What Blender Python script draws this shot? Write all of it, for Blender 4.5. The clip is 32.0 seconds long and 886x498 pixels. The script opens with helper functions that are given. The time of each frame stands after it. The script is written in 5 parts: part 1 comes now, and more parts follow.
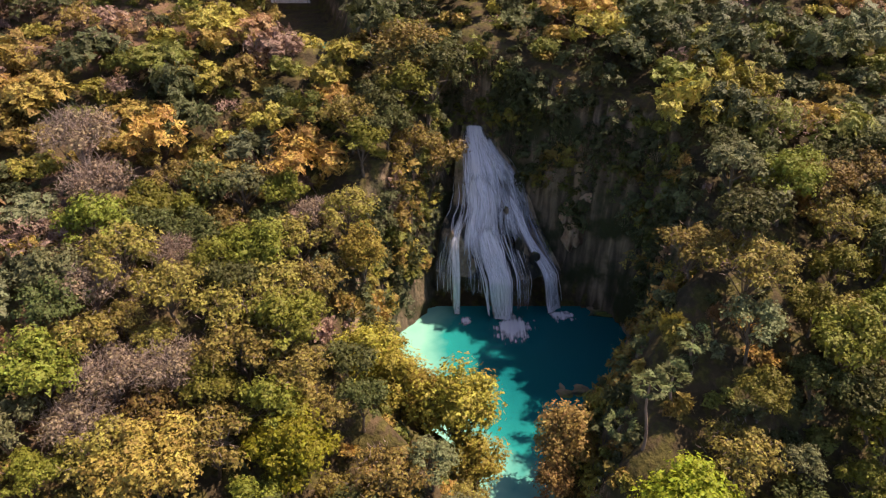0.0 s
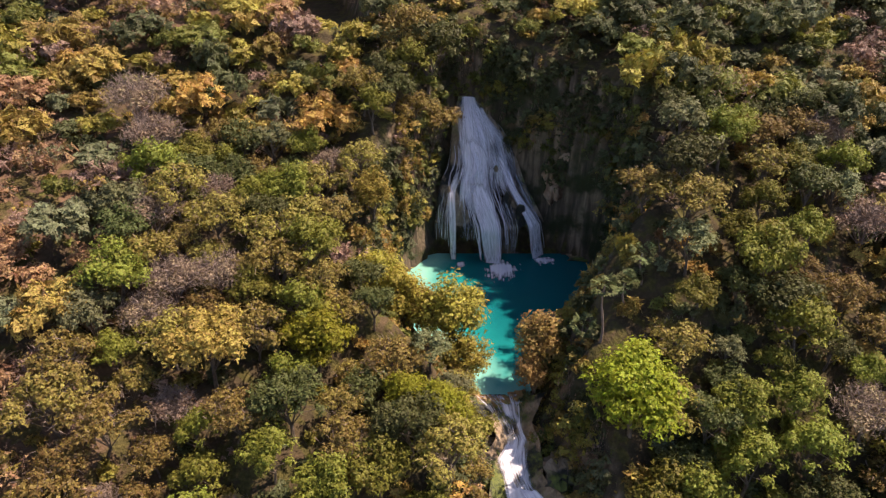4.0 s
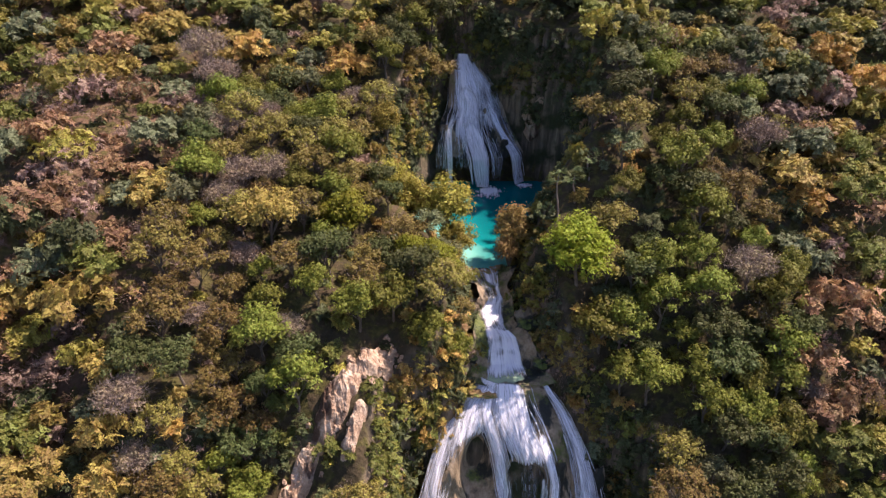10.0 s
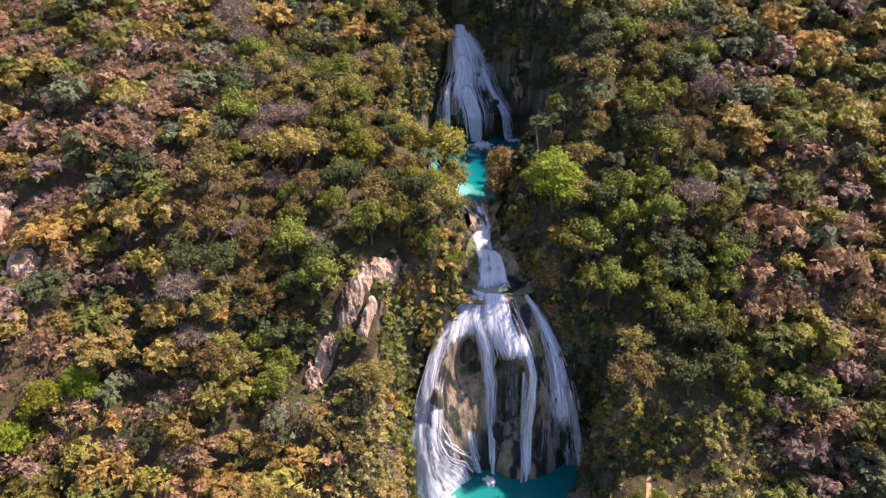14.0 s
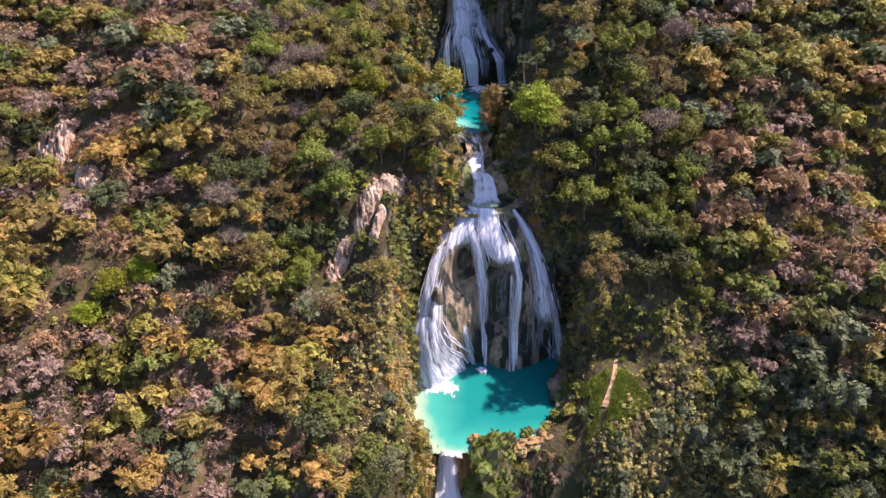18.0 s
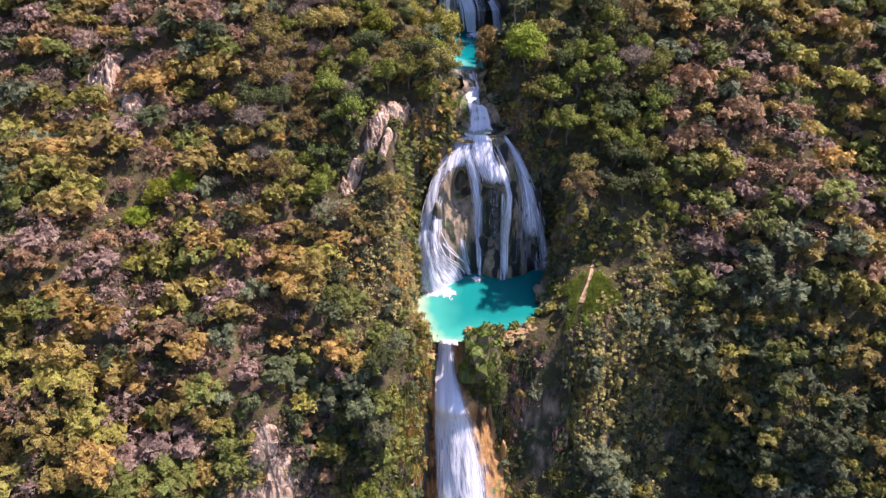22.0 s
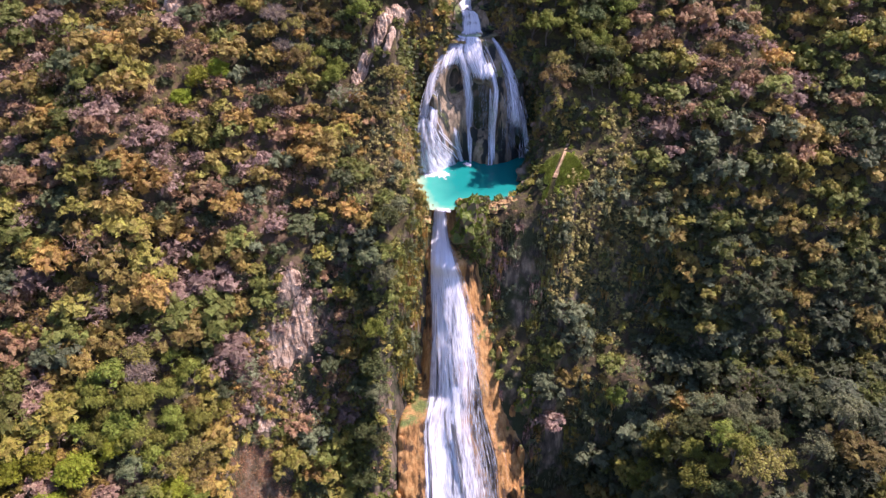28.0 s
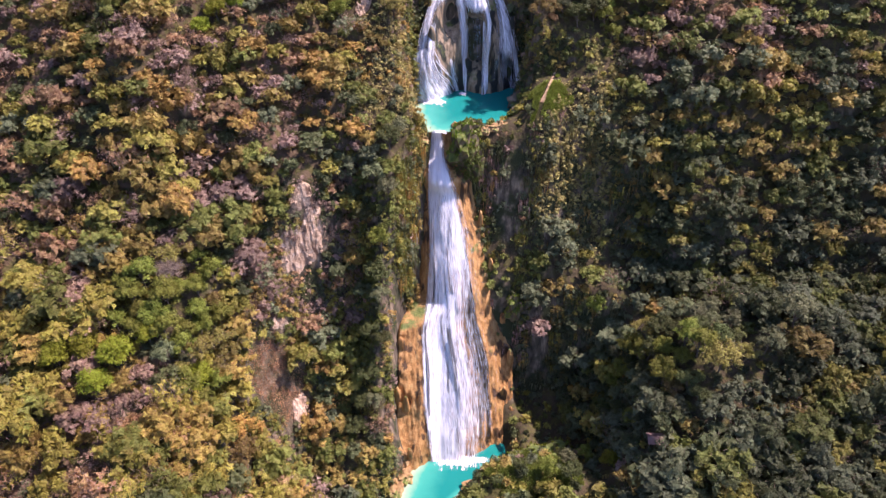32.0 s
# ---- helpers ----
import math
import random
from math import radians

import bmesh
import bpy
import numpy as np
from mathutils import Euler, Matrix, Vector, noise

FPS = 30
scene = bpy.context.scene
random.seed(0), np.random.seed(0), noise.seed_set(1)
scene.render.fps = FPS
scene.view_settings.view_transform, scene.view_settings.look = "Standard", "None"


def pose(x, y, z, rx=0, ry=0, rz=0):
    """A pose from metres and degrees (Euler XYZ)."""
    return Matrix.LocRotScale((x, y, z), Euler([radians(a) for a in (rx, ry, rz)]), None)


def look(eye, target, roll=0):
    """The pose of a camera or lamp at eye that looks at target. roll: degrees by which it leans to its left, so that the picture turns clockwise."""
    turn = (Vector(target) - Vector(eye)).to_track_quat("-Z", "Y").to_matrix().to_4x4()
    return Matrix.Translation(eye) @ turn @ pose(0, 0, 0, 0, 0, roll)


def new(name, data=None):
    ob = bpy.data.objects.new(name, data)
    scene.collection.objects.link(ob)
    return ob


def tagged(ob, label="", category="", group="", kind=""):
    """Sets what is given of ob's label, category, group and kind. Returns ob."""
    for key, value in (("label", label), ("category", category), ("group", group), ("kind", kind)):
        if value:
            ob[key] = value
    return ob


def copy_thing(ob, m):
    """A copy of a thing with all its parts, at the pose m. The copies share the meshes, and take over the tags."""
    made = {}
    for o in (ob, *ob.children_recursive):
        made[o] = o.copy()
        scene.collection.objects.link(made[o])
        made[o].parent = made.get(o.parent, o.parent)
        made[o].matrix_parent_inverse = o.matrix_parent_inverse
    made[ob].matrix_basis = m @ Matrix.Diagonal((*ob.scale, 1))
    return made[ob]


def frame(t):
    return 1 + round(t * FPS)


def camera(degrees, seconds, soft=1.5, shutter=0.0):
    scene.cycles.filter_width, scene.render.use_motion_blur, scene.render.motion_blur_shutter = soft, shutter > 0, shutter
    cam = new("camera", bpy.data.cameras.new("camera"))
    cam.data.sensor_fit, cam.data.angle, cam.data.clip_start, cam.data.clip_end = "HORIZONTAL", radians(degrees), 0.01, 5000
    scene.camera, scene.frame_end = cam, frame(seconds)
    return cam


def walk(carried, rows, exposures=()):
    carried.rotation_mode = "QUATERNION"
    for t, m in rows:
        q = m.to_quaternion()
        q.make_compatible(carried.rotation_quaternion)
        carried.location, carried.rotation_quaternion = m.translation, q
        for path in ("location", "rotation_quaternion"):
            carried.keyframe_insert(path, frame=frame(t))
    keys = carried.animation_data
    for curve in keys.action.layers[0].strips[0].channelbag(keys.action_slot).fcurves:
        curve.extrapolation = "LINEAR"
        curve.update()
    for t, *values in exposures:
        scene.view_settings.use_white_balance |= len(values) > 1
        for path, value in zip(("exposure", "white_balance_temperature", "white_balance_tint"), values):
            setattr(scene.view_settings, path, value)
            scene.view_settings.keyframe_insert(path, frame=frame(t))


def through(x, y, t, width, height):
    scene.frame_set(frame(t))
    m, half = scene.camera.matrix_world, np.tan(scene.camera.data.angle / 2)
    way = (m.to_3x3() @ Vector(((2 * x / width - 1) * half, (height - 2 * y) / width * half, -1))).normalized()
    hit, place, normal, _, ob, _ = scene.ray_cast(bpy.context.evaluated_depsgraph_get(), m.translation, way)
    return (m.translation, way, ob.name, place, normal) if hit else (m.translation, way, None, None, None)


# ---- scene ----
cam = camera(64.5, 32.0, soft=1.35)
# seconds, eye x, y, z, yaw, pitch, roll: a level flight backwards from the falls
PATH = [
    (0.0, 0.00, 0.00, 206.00, 0.00, -29.10, -0.00),
    (2.0, 0.48, -9.81, 206.04, 0.13, -28.83, 0.05),
    (4.0, 1.05, -20.11, 206.17, 0.28, -28.71, 0.13),
    (6.0, 1.77, -31.28, 206.39, 0.49, -28.81, 0.25),
    (8.0, 2.53, -43.26, 206.40, 0.69, -28.84, 0.36),
    (10.0, 3.23, -55.88, 206.02, 0.83, -28.58, 0.44),
    (12.0, 3.93, -68.85, 205.68, 0.95, -28.49, 0.46),
    (14.0, 4.68, -81.95, 205.81, 1.08, -29.01, 0.43),
    (16.0, 5.53, -95.21, 205.99, 1.23, -29.91, 0.46),
    (18.0, 6.47, -108.67, 205.80, 1.43, -30.87, 0.62),
    (20.0, 7.45, -122.16, 205.55, 1.62, -31.87, 0.77),
    (22.0, 8.43, -135.45, 205.59, 1.77, -32.93, 0.73),
    (24.0, 9.43, -148.45, 205.68, 1.89, -34.07, 0.61),
    (26.0, 10.45, -161.15, 205.54, 1.99, -35.25, 0.53),
    (28.0, 11.47, -173.79, 205.25, 2.07, -36.48, 0.47),
    (30.0, 12.44, -186.61, 204.96, 2.11, -37.74, 0.40),
    (32.0, 13.38, -199.55, 204.70, 2.13, -39.01, 0.33),
]
walk(cam, [(t, pose(x, y, z, 90 + pitch, roll, yaw)) for t, x, y, z, yaw, pitch, roll in PATH],
     exposures=[(0.0, 0.87, 6950, 22), (8.0, 0.89, 6200, 23), (13.0, 0.95, 5900, 24), (19.0, 1.00, 5640, 24), (25.0, 1.00, 5440, 28), (32.0, 1.05, 5580, 32)])

# ---- light ----
SUN_DIR = Vector((0.53, 0.21, 0.82)).normalized()
sun = new("sun", bpy.data.lights.new("sun", "SUN"))
sun.data.energy, sun.data.angle, sun.data.color = 5.0, radians(0.6), (1.0, 0.85, 0.66)
sun.matrix_world = look(SUN_DIR * 500, (0, 0, 0))
world = bpy.data.worlds.new("sky")
scene.world = world
world.use_nodes = True
sky = world.node_tree.nodes.new("ShaderNodeTexSky")
sky.sky_type, sky.sun_disc = "NISHITA", False
sky.sun_elevation = math.asin(SUN_DIR.z)
sky.sun_rotation = math.atan2(SUN_DIR.x, SUN_DIR.y)
back = world.node_tree.nodes["Background"]
back.inputs[1].default_value = 0.09
world.node_tree.links.new(sky.outputs[0], back.inputs[0])


# ---- materials ----
class Mat:
    """A node material, built step by step."""

    def __init__(self, name):
        self.m = bpy.data.materials.new(name)
        self.m.use_nodes = True
        self.t = self.m.node_tree
        self.t.nodes.clear()
        self.out = self.t.nodes.new("ShaderNodeOutputMaterial")

    def n(self, kind, ins=None, **props):
        node = self.t.nodes.new("ShaderNode" + kind)
        for k, v in props.items():
            setattr(node, k, v)
        for k, v in (ins or {}).items():
            if isinstance(v, bpy.types.NodeSocket):
                self.t.links.new(v, node.inputs[k])
            else:
                node.inputs[k].default_value = v
        return node

    def coord(self, what="Object"):
        return self.n("TexCoord").outputs[what]

    def noise(self, scale, detail=4.0, vec=None, rough=0.55):
        return self.n("TexNoise", {"Vector": vec or self.coord(), "Scale": scale, "Detail": detail, "Roughness": rough}).outputs["Fac"]

    def stretch(self, sx, sy, sz, vec=None):
        return self.n("Mapping", {"Vector": vec or self.coord(), "Scale": (sx, sy, sz)}).outputs[0]

    def ramp(self, fac, stops):
        node = self.n("ValToRGB", {"Fac": fac})
        el = node.color_ramp.elements
        while len(el) < len(stops):
            el.new(0.5)
        for e, (p, c) in zip(el, stops):
            e.position, e.color = p, ((*c, 1) if len(c) == 3 else c)
        return node.outputs["Color"]

    def mix(self, fac, a, b, blend="MIX"):
        node = self.n("MixRGB", blend_type=blend)
        for k, v in (("Fac", fac), ("Color1", a), ("Color2", b)):
            if isinstance(v, bpy.types.NodeSocket):
                self.t.links.new(v, node.inputs[k])
            else:
                node.inputs[k].default_value = (*v, 1) if isinstance(v, tuple) else v
        return node.outputs[0]

    def math(self, op, a, b=0.0, clamp=False):
        return self.n("Math", {0: a, 1: b}, operation=op, use_clamp=clamp).outputs[0]

    def step(self, v, lo, hi):
        return self.n("MapRange", {"Value": v, "From Min": lo, "From Max": hi}, interpolation_type="SMOOTHSTEP").outputs[0]

    def bump(self, height, strength, dist=1.0):
        return self.n("Bump", {"Height": height, "Strength": strength, "Distance": dist}).outputs[0]

    def surface(self, shader):
        self.t.links.new(shader, self.out.inputs["Surface"])
        return self.m

    def principled(self, color, rough=0.8, normal=None, **more):
        ins = {"Base Color": color if not isinstance(color, tuple) else (*color, 1), "Roughness": rough, **more}
        if normal:
            ins["Normal"] = normal
        return self.n("BsdfPrincipled", ins).outputs[0]


def leaf_material(name, colour=None, spread=0.22, light_through=0.22, leaf=4.4):
    """Foliage: sprays of small leaves with gaps between them, each leaf with its own tone and tilt; thin leaves let some light through."""
    k = Mat(name)
    per_spray = k.n("NewGeometry").outputs["Random Per Island"]
    cells = k.n("TexVoronoi", {"Vector": k.coord(), "Scale": leaf})
    own = k.n("SeparateXYZ", {0: cells.outputs["Color"]}).outputs
    if colour is None:
        base = k.n("Attribute", attribute_name="tint").outputs["Color"]
    else:
        rnd = k.n("ObjectInfo").outputs["Random"]
        base = k.n("HueSaturation", {"Hue": k.math("ADD", k.math("MULTIPLY", rnd, 0.05), 0.475), "Saturation": 1.0,
                                     "Value": k.math("ADD", k.math("MULTIPLY", rnd, 0.5), 0.75), "Color": (*colour, 1)}).outputs[0]
    value = k.math("MULTIPLY", k.math("ADD", k.math("MULTIPLY", per_spray, 2 * spread), 1 - spread), k.math("ADD", k.math("MULTIPLY", own["X"], 0.5), 0.75))
    hue = k.math("ADD", k.math("ADD", k.math("MULTIPLY", per_spray, 0.03), k.math("MULTIPLY", own["Y"], 0.03)), 0.47)
    col = k.n("HueSaturation", {"Hue": hue, "Saturation": 1.0, "Value": value, "Color": base}).outputs[0]
    tilt = k.n("VectorMath", {0: cells.outputs["Color"], 1: (0.5, 0.5, 0.5)}, operation="SUBTRACT").outputs[0]
    tilt = k.n("VectorMath", {0: tilt, 1: (0.7, 0.7, 0.7), 2: k.n("NewGeometry").outputs["Normal"]}, operation="MULTIPLY_ADD").outputs[0]
    tilt = k.n("VectorMath", {0: tilt}, operation="NORMALIZE").outputs[0]
    dif = k.principled(col, 0.6, tilt, **{"Specular IOR Level": 0.25})
    tra = k.n("BsdfTranslucent", {"Color": col, "Normal": tilt}).outputs[0]
    green = k.n("MixShader", {0: light_through, 1: dif, 2: tra}).outputs[0]
    leaves = k.math("LESS_THAN", cells.outputs["Distance"], 0.60)
    return k.surface(k.n("MixShader", {0: leaves, 1: k.n("BsdfTransparent").outputs[0], 2: green}).outputs[0])


LEAF = leaf_material("mixed_foliage")
LEAF_GREEN = leaf_material("green_leaves", (0.18, 0.185, 0.026))
LEAF_DARK = leaf_material("dark_leaves", (0.085, 0.095, 0.028))
LEAF_OLIVE = leaf_material("olive_leaves", (0.21, 0.16, 0.04))
LEAF_GOLD = leaf_material("golden_leaves", (0.26, 0.205, 0.035))
LEAF_YELLOW = leaf_material("yellow_blossom", (0.43, 0.37, 0.075))
LEAF_RUST = leaf_material("rusty_needles", (0.27, 0.175, 0.055))
LEAF_GREY = leaf_material("grey_leaves", (0.16, 0.168, 0.075))
LEAF_MOSS = leaf_material("moss", (0.19, 0.21, 0.02), leaf=7.0)
LEAF_LIME = leaf_material("lime_leaves", (0.222, 0.236, 0.014))
LEAF_DRY = leaf_material("dry_leaves", (0.25, 0.18, 0.12))
LEAF_PALM = leaf_material("palm_leaves", (0.12, 0.14, 0.05))


def bark_material(name, a, b):
    k = Mat(name)
    f = k.noise(1.0, 5, k.stretch(6, 6, 1.2))
    return k.surface(k.principled(k.ramp(f, [(0.3, a), (0.7, b)]), 0.9, k.bump(f, 0.4, 0.1)))


BARK = bark_material("bark", (0.07, 0.05, 0.035), (0.20, 0.16, 0.12))
BARK_PALE = bark_material("pale_bark", (0.15, 0.11, 0.09), (0.29, 0.22, 0.185))


def ground_material():
    k = Mat("hillside")
    up = k.n("SeparateXYZ", {0: k.n("NewGeometry").outputs["Normal"]}).outputs["Z"]
    big, mid, fine = k.noise(0.035, 5), k.noise(0.22, 6), k.noise(1.6, 6)
    dark = k.ramp(mid, [(0.3, (0.035, 0.030, 0.016)), (0.7, (0.085, 0.062, 0.034))])
    pink = k.ramp(mid, [(0.3, (0.09, 0.055, 0.035)), (0.7, (0.20, 0.125, 0.08))])
    west = k.step(k.n("SeparateXYZ", {0: k.coord()}).outputs["X"], -22.0, -50.0)
    soil = k.mix(k.math("MULTIPLY", k.step(big, 0.40, 0.56), west), dark, pink)
    soil = k.mix(k.math("MULTIPLY", k.step(fine, 0.50, 0.75), 0.6), soil, (0.13, 0.085, 0.05))
    soil = k.mix(k.math("MULTIPLY", k.step(k.noise(0.5, 5), 0.46, 0.58), 0.8), soil, k.ramp(fine, [(0.3, (0.045, 0.045, 0.013)), (0.7, (0.12, 0.105, 0.03))]))
    streak = k.noise(1.0, 6, k.stretch(0.6, 0.6, 0.06))
    rock = k.ramp(streak, [(0.30, (0.03, 0.027, 0.02)), (0.5, (0.13, 0.10, 0.07)), (0.68, (0.32, 0.24, 0.16))])
    rock = k.mix(k.step(k.noise(0.12, 4), 0.46, 0.60), rock, (0.045, 0.05, 0.022))
    col = k.mix(k.step(k.math("ADD", up, k.math("MULTIPLY", k.math("SUBTRACT", mid, 0.5), 0.25)), 0.62, 0.40), soil, rock)
    h = k.math("ADD", k.math("MULTIPLY", mid, 1.0), k.math("MULTIPLY", fine, 0.35))
    return k.surface(k.principled(col, 0.95, k.bump(h, 0.8, 1.0), **{"Specular IOR Level": 0.2}))


def rock_material(name, dark, body, light, moss=0.0, wet=0.0, vertical=True, stain=0.0):
    k = Mat(name)
    v = k.stretch(0.7, 0.7, 0.09) if vertical else k.stretch(0.5, 0.5, 0.5)
    f, big, fine = k.noise(1.0, 7, v, 0.6), k.noise(0.16, 4), k.noise(2.4, 5)
    f = k.math("ADD", k.math("MULTIPLY", f, 0.7), k.math("MULTIPLY", fine, 0.3))
    col = k.ramp(f, [(0.30, dark), (0.48, body), (0.68, light)])
    if stain:
        s = k.noise(1.0, 5, k.stretch(0.28, 0.28, 0.05), 0.55)
        col = k.mix(k.step(s, 0.62 - 0.2 * stain, 0.70 - 0.2 * stain), col, tuple(0.8 * c for c in dark))
    if moss:
        up = k.n("SeparateXYZ", {0: k.n("NewGeometry").outputs["Normal"]}).outputs["Z"]
        m = k.step(k.math("ADD", k.math("MULTIPLY", up, 0.35), k.math("ADD", big, k.math("MULTIPLY", fine, 0.25))), 0.95 - 0.4 * moss, 1.12 - 0.4 * moss)
        col = k.mix(m, col, k.ramp(fine, [(0.3, (0.05, 0.075, 0.014)), (0.7, (0.16, 0.18, 0.03))]))
    return k.surface(k.principled(col, 0.85 - 0.45 * wet, k.bump(f, 0.9, 0.9)))


GROUND = ground_material()
TUFA_GREY = rock_material("grey_tufa", (0.025, 0.027, 0.022), (0.27, 0.195, 0.12), (0.48, 0.37, 0.25), moss=0.2, wet=0.35, stain=0.72)
TUFA_GOLD = rock_material("golden_tufa", (0.11, 0.055, 0.022), (0.40, 0.195, 0.055), (0.62, 0.38, 0.15), moss=0.1, wet=0.3, stain=0.42)
CLIFF_ROCK = rock_material("pale_cliff_rock", (0.12, 0.065, 0.04), (0.44, 0.29, 0.19), (0.72, 0.56, 0.43), vertical=False, stain=0.3)
ROCK_TAN = rock_material("tan_boulder_rock", (0.08, 0.045, 0.02), (0.33, 0.19, 0.075), (0.58, 0.39, 0.19), moss=0.15, vertical=False)
ROCK_MOSS = rock_material("mossy_rock", (0.04, 0.03, 0.018), (0.11, 0.08, 0.045), (0.22, 0.16, 0.085), moss=0.62, vertical=False)


def pool_material(name, deep, middle, shallow):
    """Lime-blue water: its tone follows the depth, which the mesh carries from shore to middle."""
    k = Mat(name)
    d = k.n("Attribute", attribute_name="depth").outputs["Fac"]
    d = k.math("ADD", d, k.math("MULTIPLY", k.math("SUBTRACT", k.noise(0.16, 4), 0.5), 0.35))
    col = k.ramp(d, [(0.0, shallow), (0.28, middle), (0.8, deep)])
    rip = k.math("ADD", k.noise(0.9, 4), k.math("MULTIPLY", k.noise(3.5, 3), 0.4))
    return k.surface(k.principled(col, 0.12, k.bump(rip, 0.12, 0.3), **{"Specular IOR Level": 0.4, "IOR": 1.33}))


POOL_UPPER = pool_material("blue_green_pool", (0.0, 0.12, 0.135), (0.005, 0.23, 0.22), (0.22, 0.52, 0.42))
POOL_MIDDLE = pool_material("turquoise_pool", (0.012, 0.19, 0.17), (0.05, 0.31, 0.245), (0.38, 0.46, 0.30))


def fall_material(name, lo, hi, fine=1.25, through=0.06):
    """Falling water: white threads with gaps through which the rock shows. UV runs in metres across and down."""
    k = Mat(name)
    uv = k.n("UVMap", uv_map="flow").outputs[0]
    cover = k.n("Attribute", attribute_name="cover").outputs["Fac"]
    a = k.noise(1.0, 5, k.stretch(fine, 0.09, 1, uv), 0.6)
    b = k.noise(1.0, 4, k.stretch(fine * 0.35, 0.04, 1, uv), 0.6)
    c = k.noise(1.0, 3, k.stretch(fine * 3.2, 0.30, 1, uv), 0.6)
    f = k.math("ADD", k.math("ADD", k.math("MULTIPLY", a, 0.32), k.math("MULTIPLY", b, 0.22)), k.math("MULTIPLY", c, 0.46))
    f = k.math("ADD", k.math("MULTIPLY", k.math("SUBTRACT", f, 0.5), 2.9), cover)
    alpha = k.math("MULTIPLY", k.step(f, lo, hi), 0.97)
    tone = k.math("ADD", k.math("MULTIPLY", a, 0.55), k.math("MULTIPLY", c, 0.45))
    col = k.ramp(tone, [(0.34, (0.73, 0.71, 0.82)), (0.48, (0.87, 0.85, 0.93)), (0.58, (0.95, 0.94, 0.98))])
    dif = k.principled(col, 0.6, k.bump(tone, 0.3, 0.3))
    tra = k.n("BsdfTranslucent", {"Color": (0.86, 0.85, 0.88, 1)}).outputs[0]
    white = k.n("MixShader", {0: through, 1: dif, 2: tra}).outputs[0]
    clear = k.n("BsdfTransparent").outputs[0]
    return k.surface(k.n("MixShader", {0: alpha, 1: clear, 2: white}).outputs[0])


WATERFALL = fall_material("falling_water", 0.25, 1.05, 2.0)
FOAM = fall_material("foam", 0.35, 0.95, 0.8)
PLAIN_PATH = rock_material("beaten_path", (0.24, 0.14, 0.075), (0.42, 0.26, 0.14), (0.52, 0.35, 0.21), vertical=False)
ROOF_RED = rock_material("faded_roof_sheet", (0.20, 0.10, 0.085), (0.29, 0.17, 0.14), (0.36, 0.23, 0.19), vertical=False)


# ---- shapes ----
def lattice(n, seed):
    return np.random.RandomState(seed).rand(n, n)


GRIDS = [lattice(128, s) for s in range(8)]


def vnoise(x, y, s=0):
    """Smooth value noise in 0..1 on arrays."""
    g = GRIDS[s % 8]
    xi, yi = np.floor(x).astype(int), np.floor(y).astype(int)
    fx, fy = x - xi, y - yi
    fx, fy = fx * fx * (3 - 2 * fx), fy * fy * (3 - 2 * fy)
    x0, x1, y0, y1 = xi % 128, (xi + 1) % 128, yi % 128, (yi + 1) % 128
    return (g[x0, y0] * (1 - fx) + g[x1, y0] * fx) * (1 - fy) + (g[x0, y1] * (1 - fx) + g[x1, y1] * fx) * fy


def fbm(x, y, s=0, octaves=4):
    out, amp, tot = 0, 1.0, 0.0
    for o in range(octaves):
        out, tot = out + amp * vnoise(x * 2 ** o + 17.3 * o, y * 2 ** o + 9.1 * o, s + o), tot + amp
        amp *= 0.5
    return out / tot - 0.5


def sstep(a, b, x):
    t = np.clip((x - a) / (b - a), 0, 1)
    return t * t * (3 - 2 * t)


def knots(text):
    pairs = [p.split(":") for p in text.split()]
    xs, ys = np.array([[float(a), float(b)] for a, b in pairs]).T
    return lambda v: np.interp(v, xs, ys)


def eased(f, w):
    return lambda v: (f(v - w) + f(v - w / 2) + f(v) + f(v + w / 2) + f(v + w)) / 5


# Heights of the ground along the valley (y from the plain to the hilltop)
FAR_LEFT = eased(knots("-400:-20 -200:15 -130:40 -88:61 -44:85 -19:109 8:135 35:150 60:162 85:171 118:181 200:205 400:250 1500:330"), 6)
NEAR_LEFT = eased(knots("-400:-30 -130:2 -75:13 -60:32 -45:55 -35:72 -28:81 -20:90 2:112 14:130 22:134 45:150 60:157 78:160 95:169 118:180 200:204 400:250 1500:330"), 3)
NEAR_RIGHT = eased(knots("-400:-30 -130:4 -78:20 -62:8 -45:9 -37:13 -32:32 -28:44 -24:50 -17:61 -12:74 -8:88 -4:96 0:98 8:101 14:104 15.5:108 17.5:121 24:124 34:132 45:145 60:156 75:164 91:171 118:181 200:205 400:250 1500:330"), 1.5)
MID_RIGHT = eased(knots("-400:-30 -130:12 -83:34 -62:38 -33:47 -22:51 -11:57 -8:62 -5:72 -2:88 1:94 8:101 16:108 24:119 34:131 45:143 60:154 75:163 91:171 118:181 200:205 400:250 1500:330"), 1.5)
FAR_RIGHT = eased(knots("-400:-30 -130:14 -83:40 -63:51 -45:53 -33:50 -24:53 -17:67 -10:75 -3:82 8:102 14:109 20:114 34:130 45:138 67:151 91:169 118:180 200:204 400:250 1500:330"), 5)
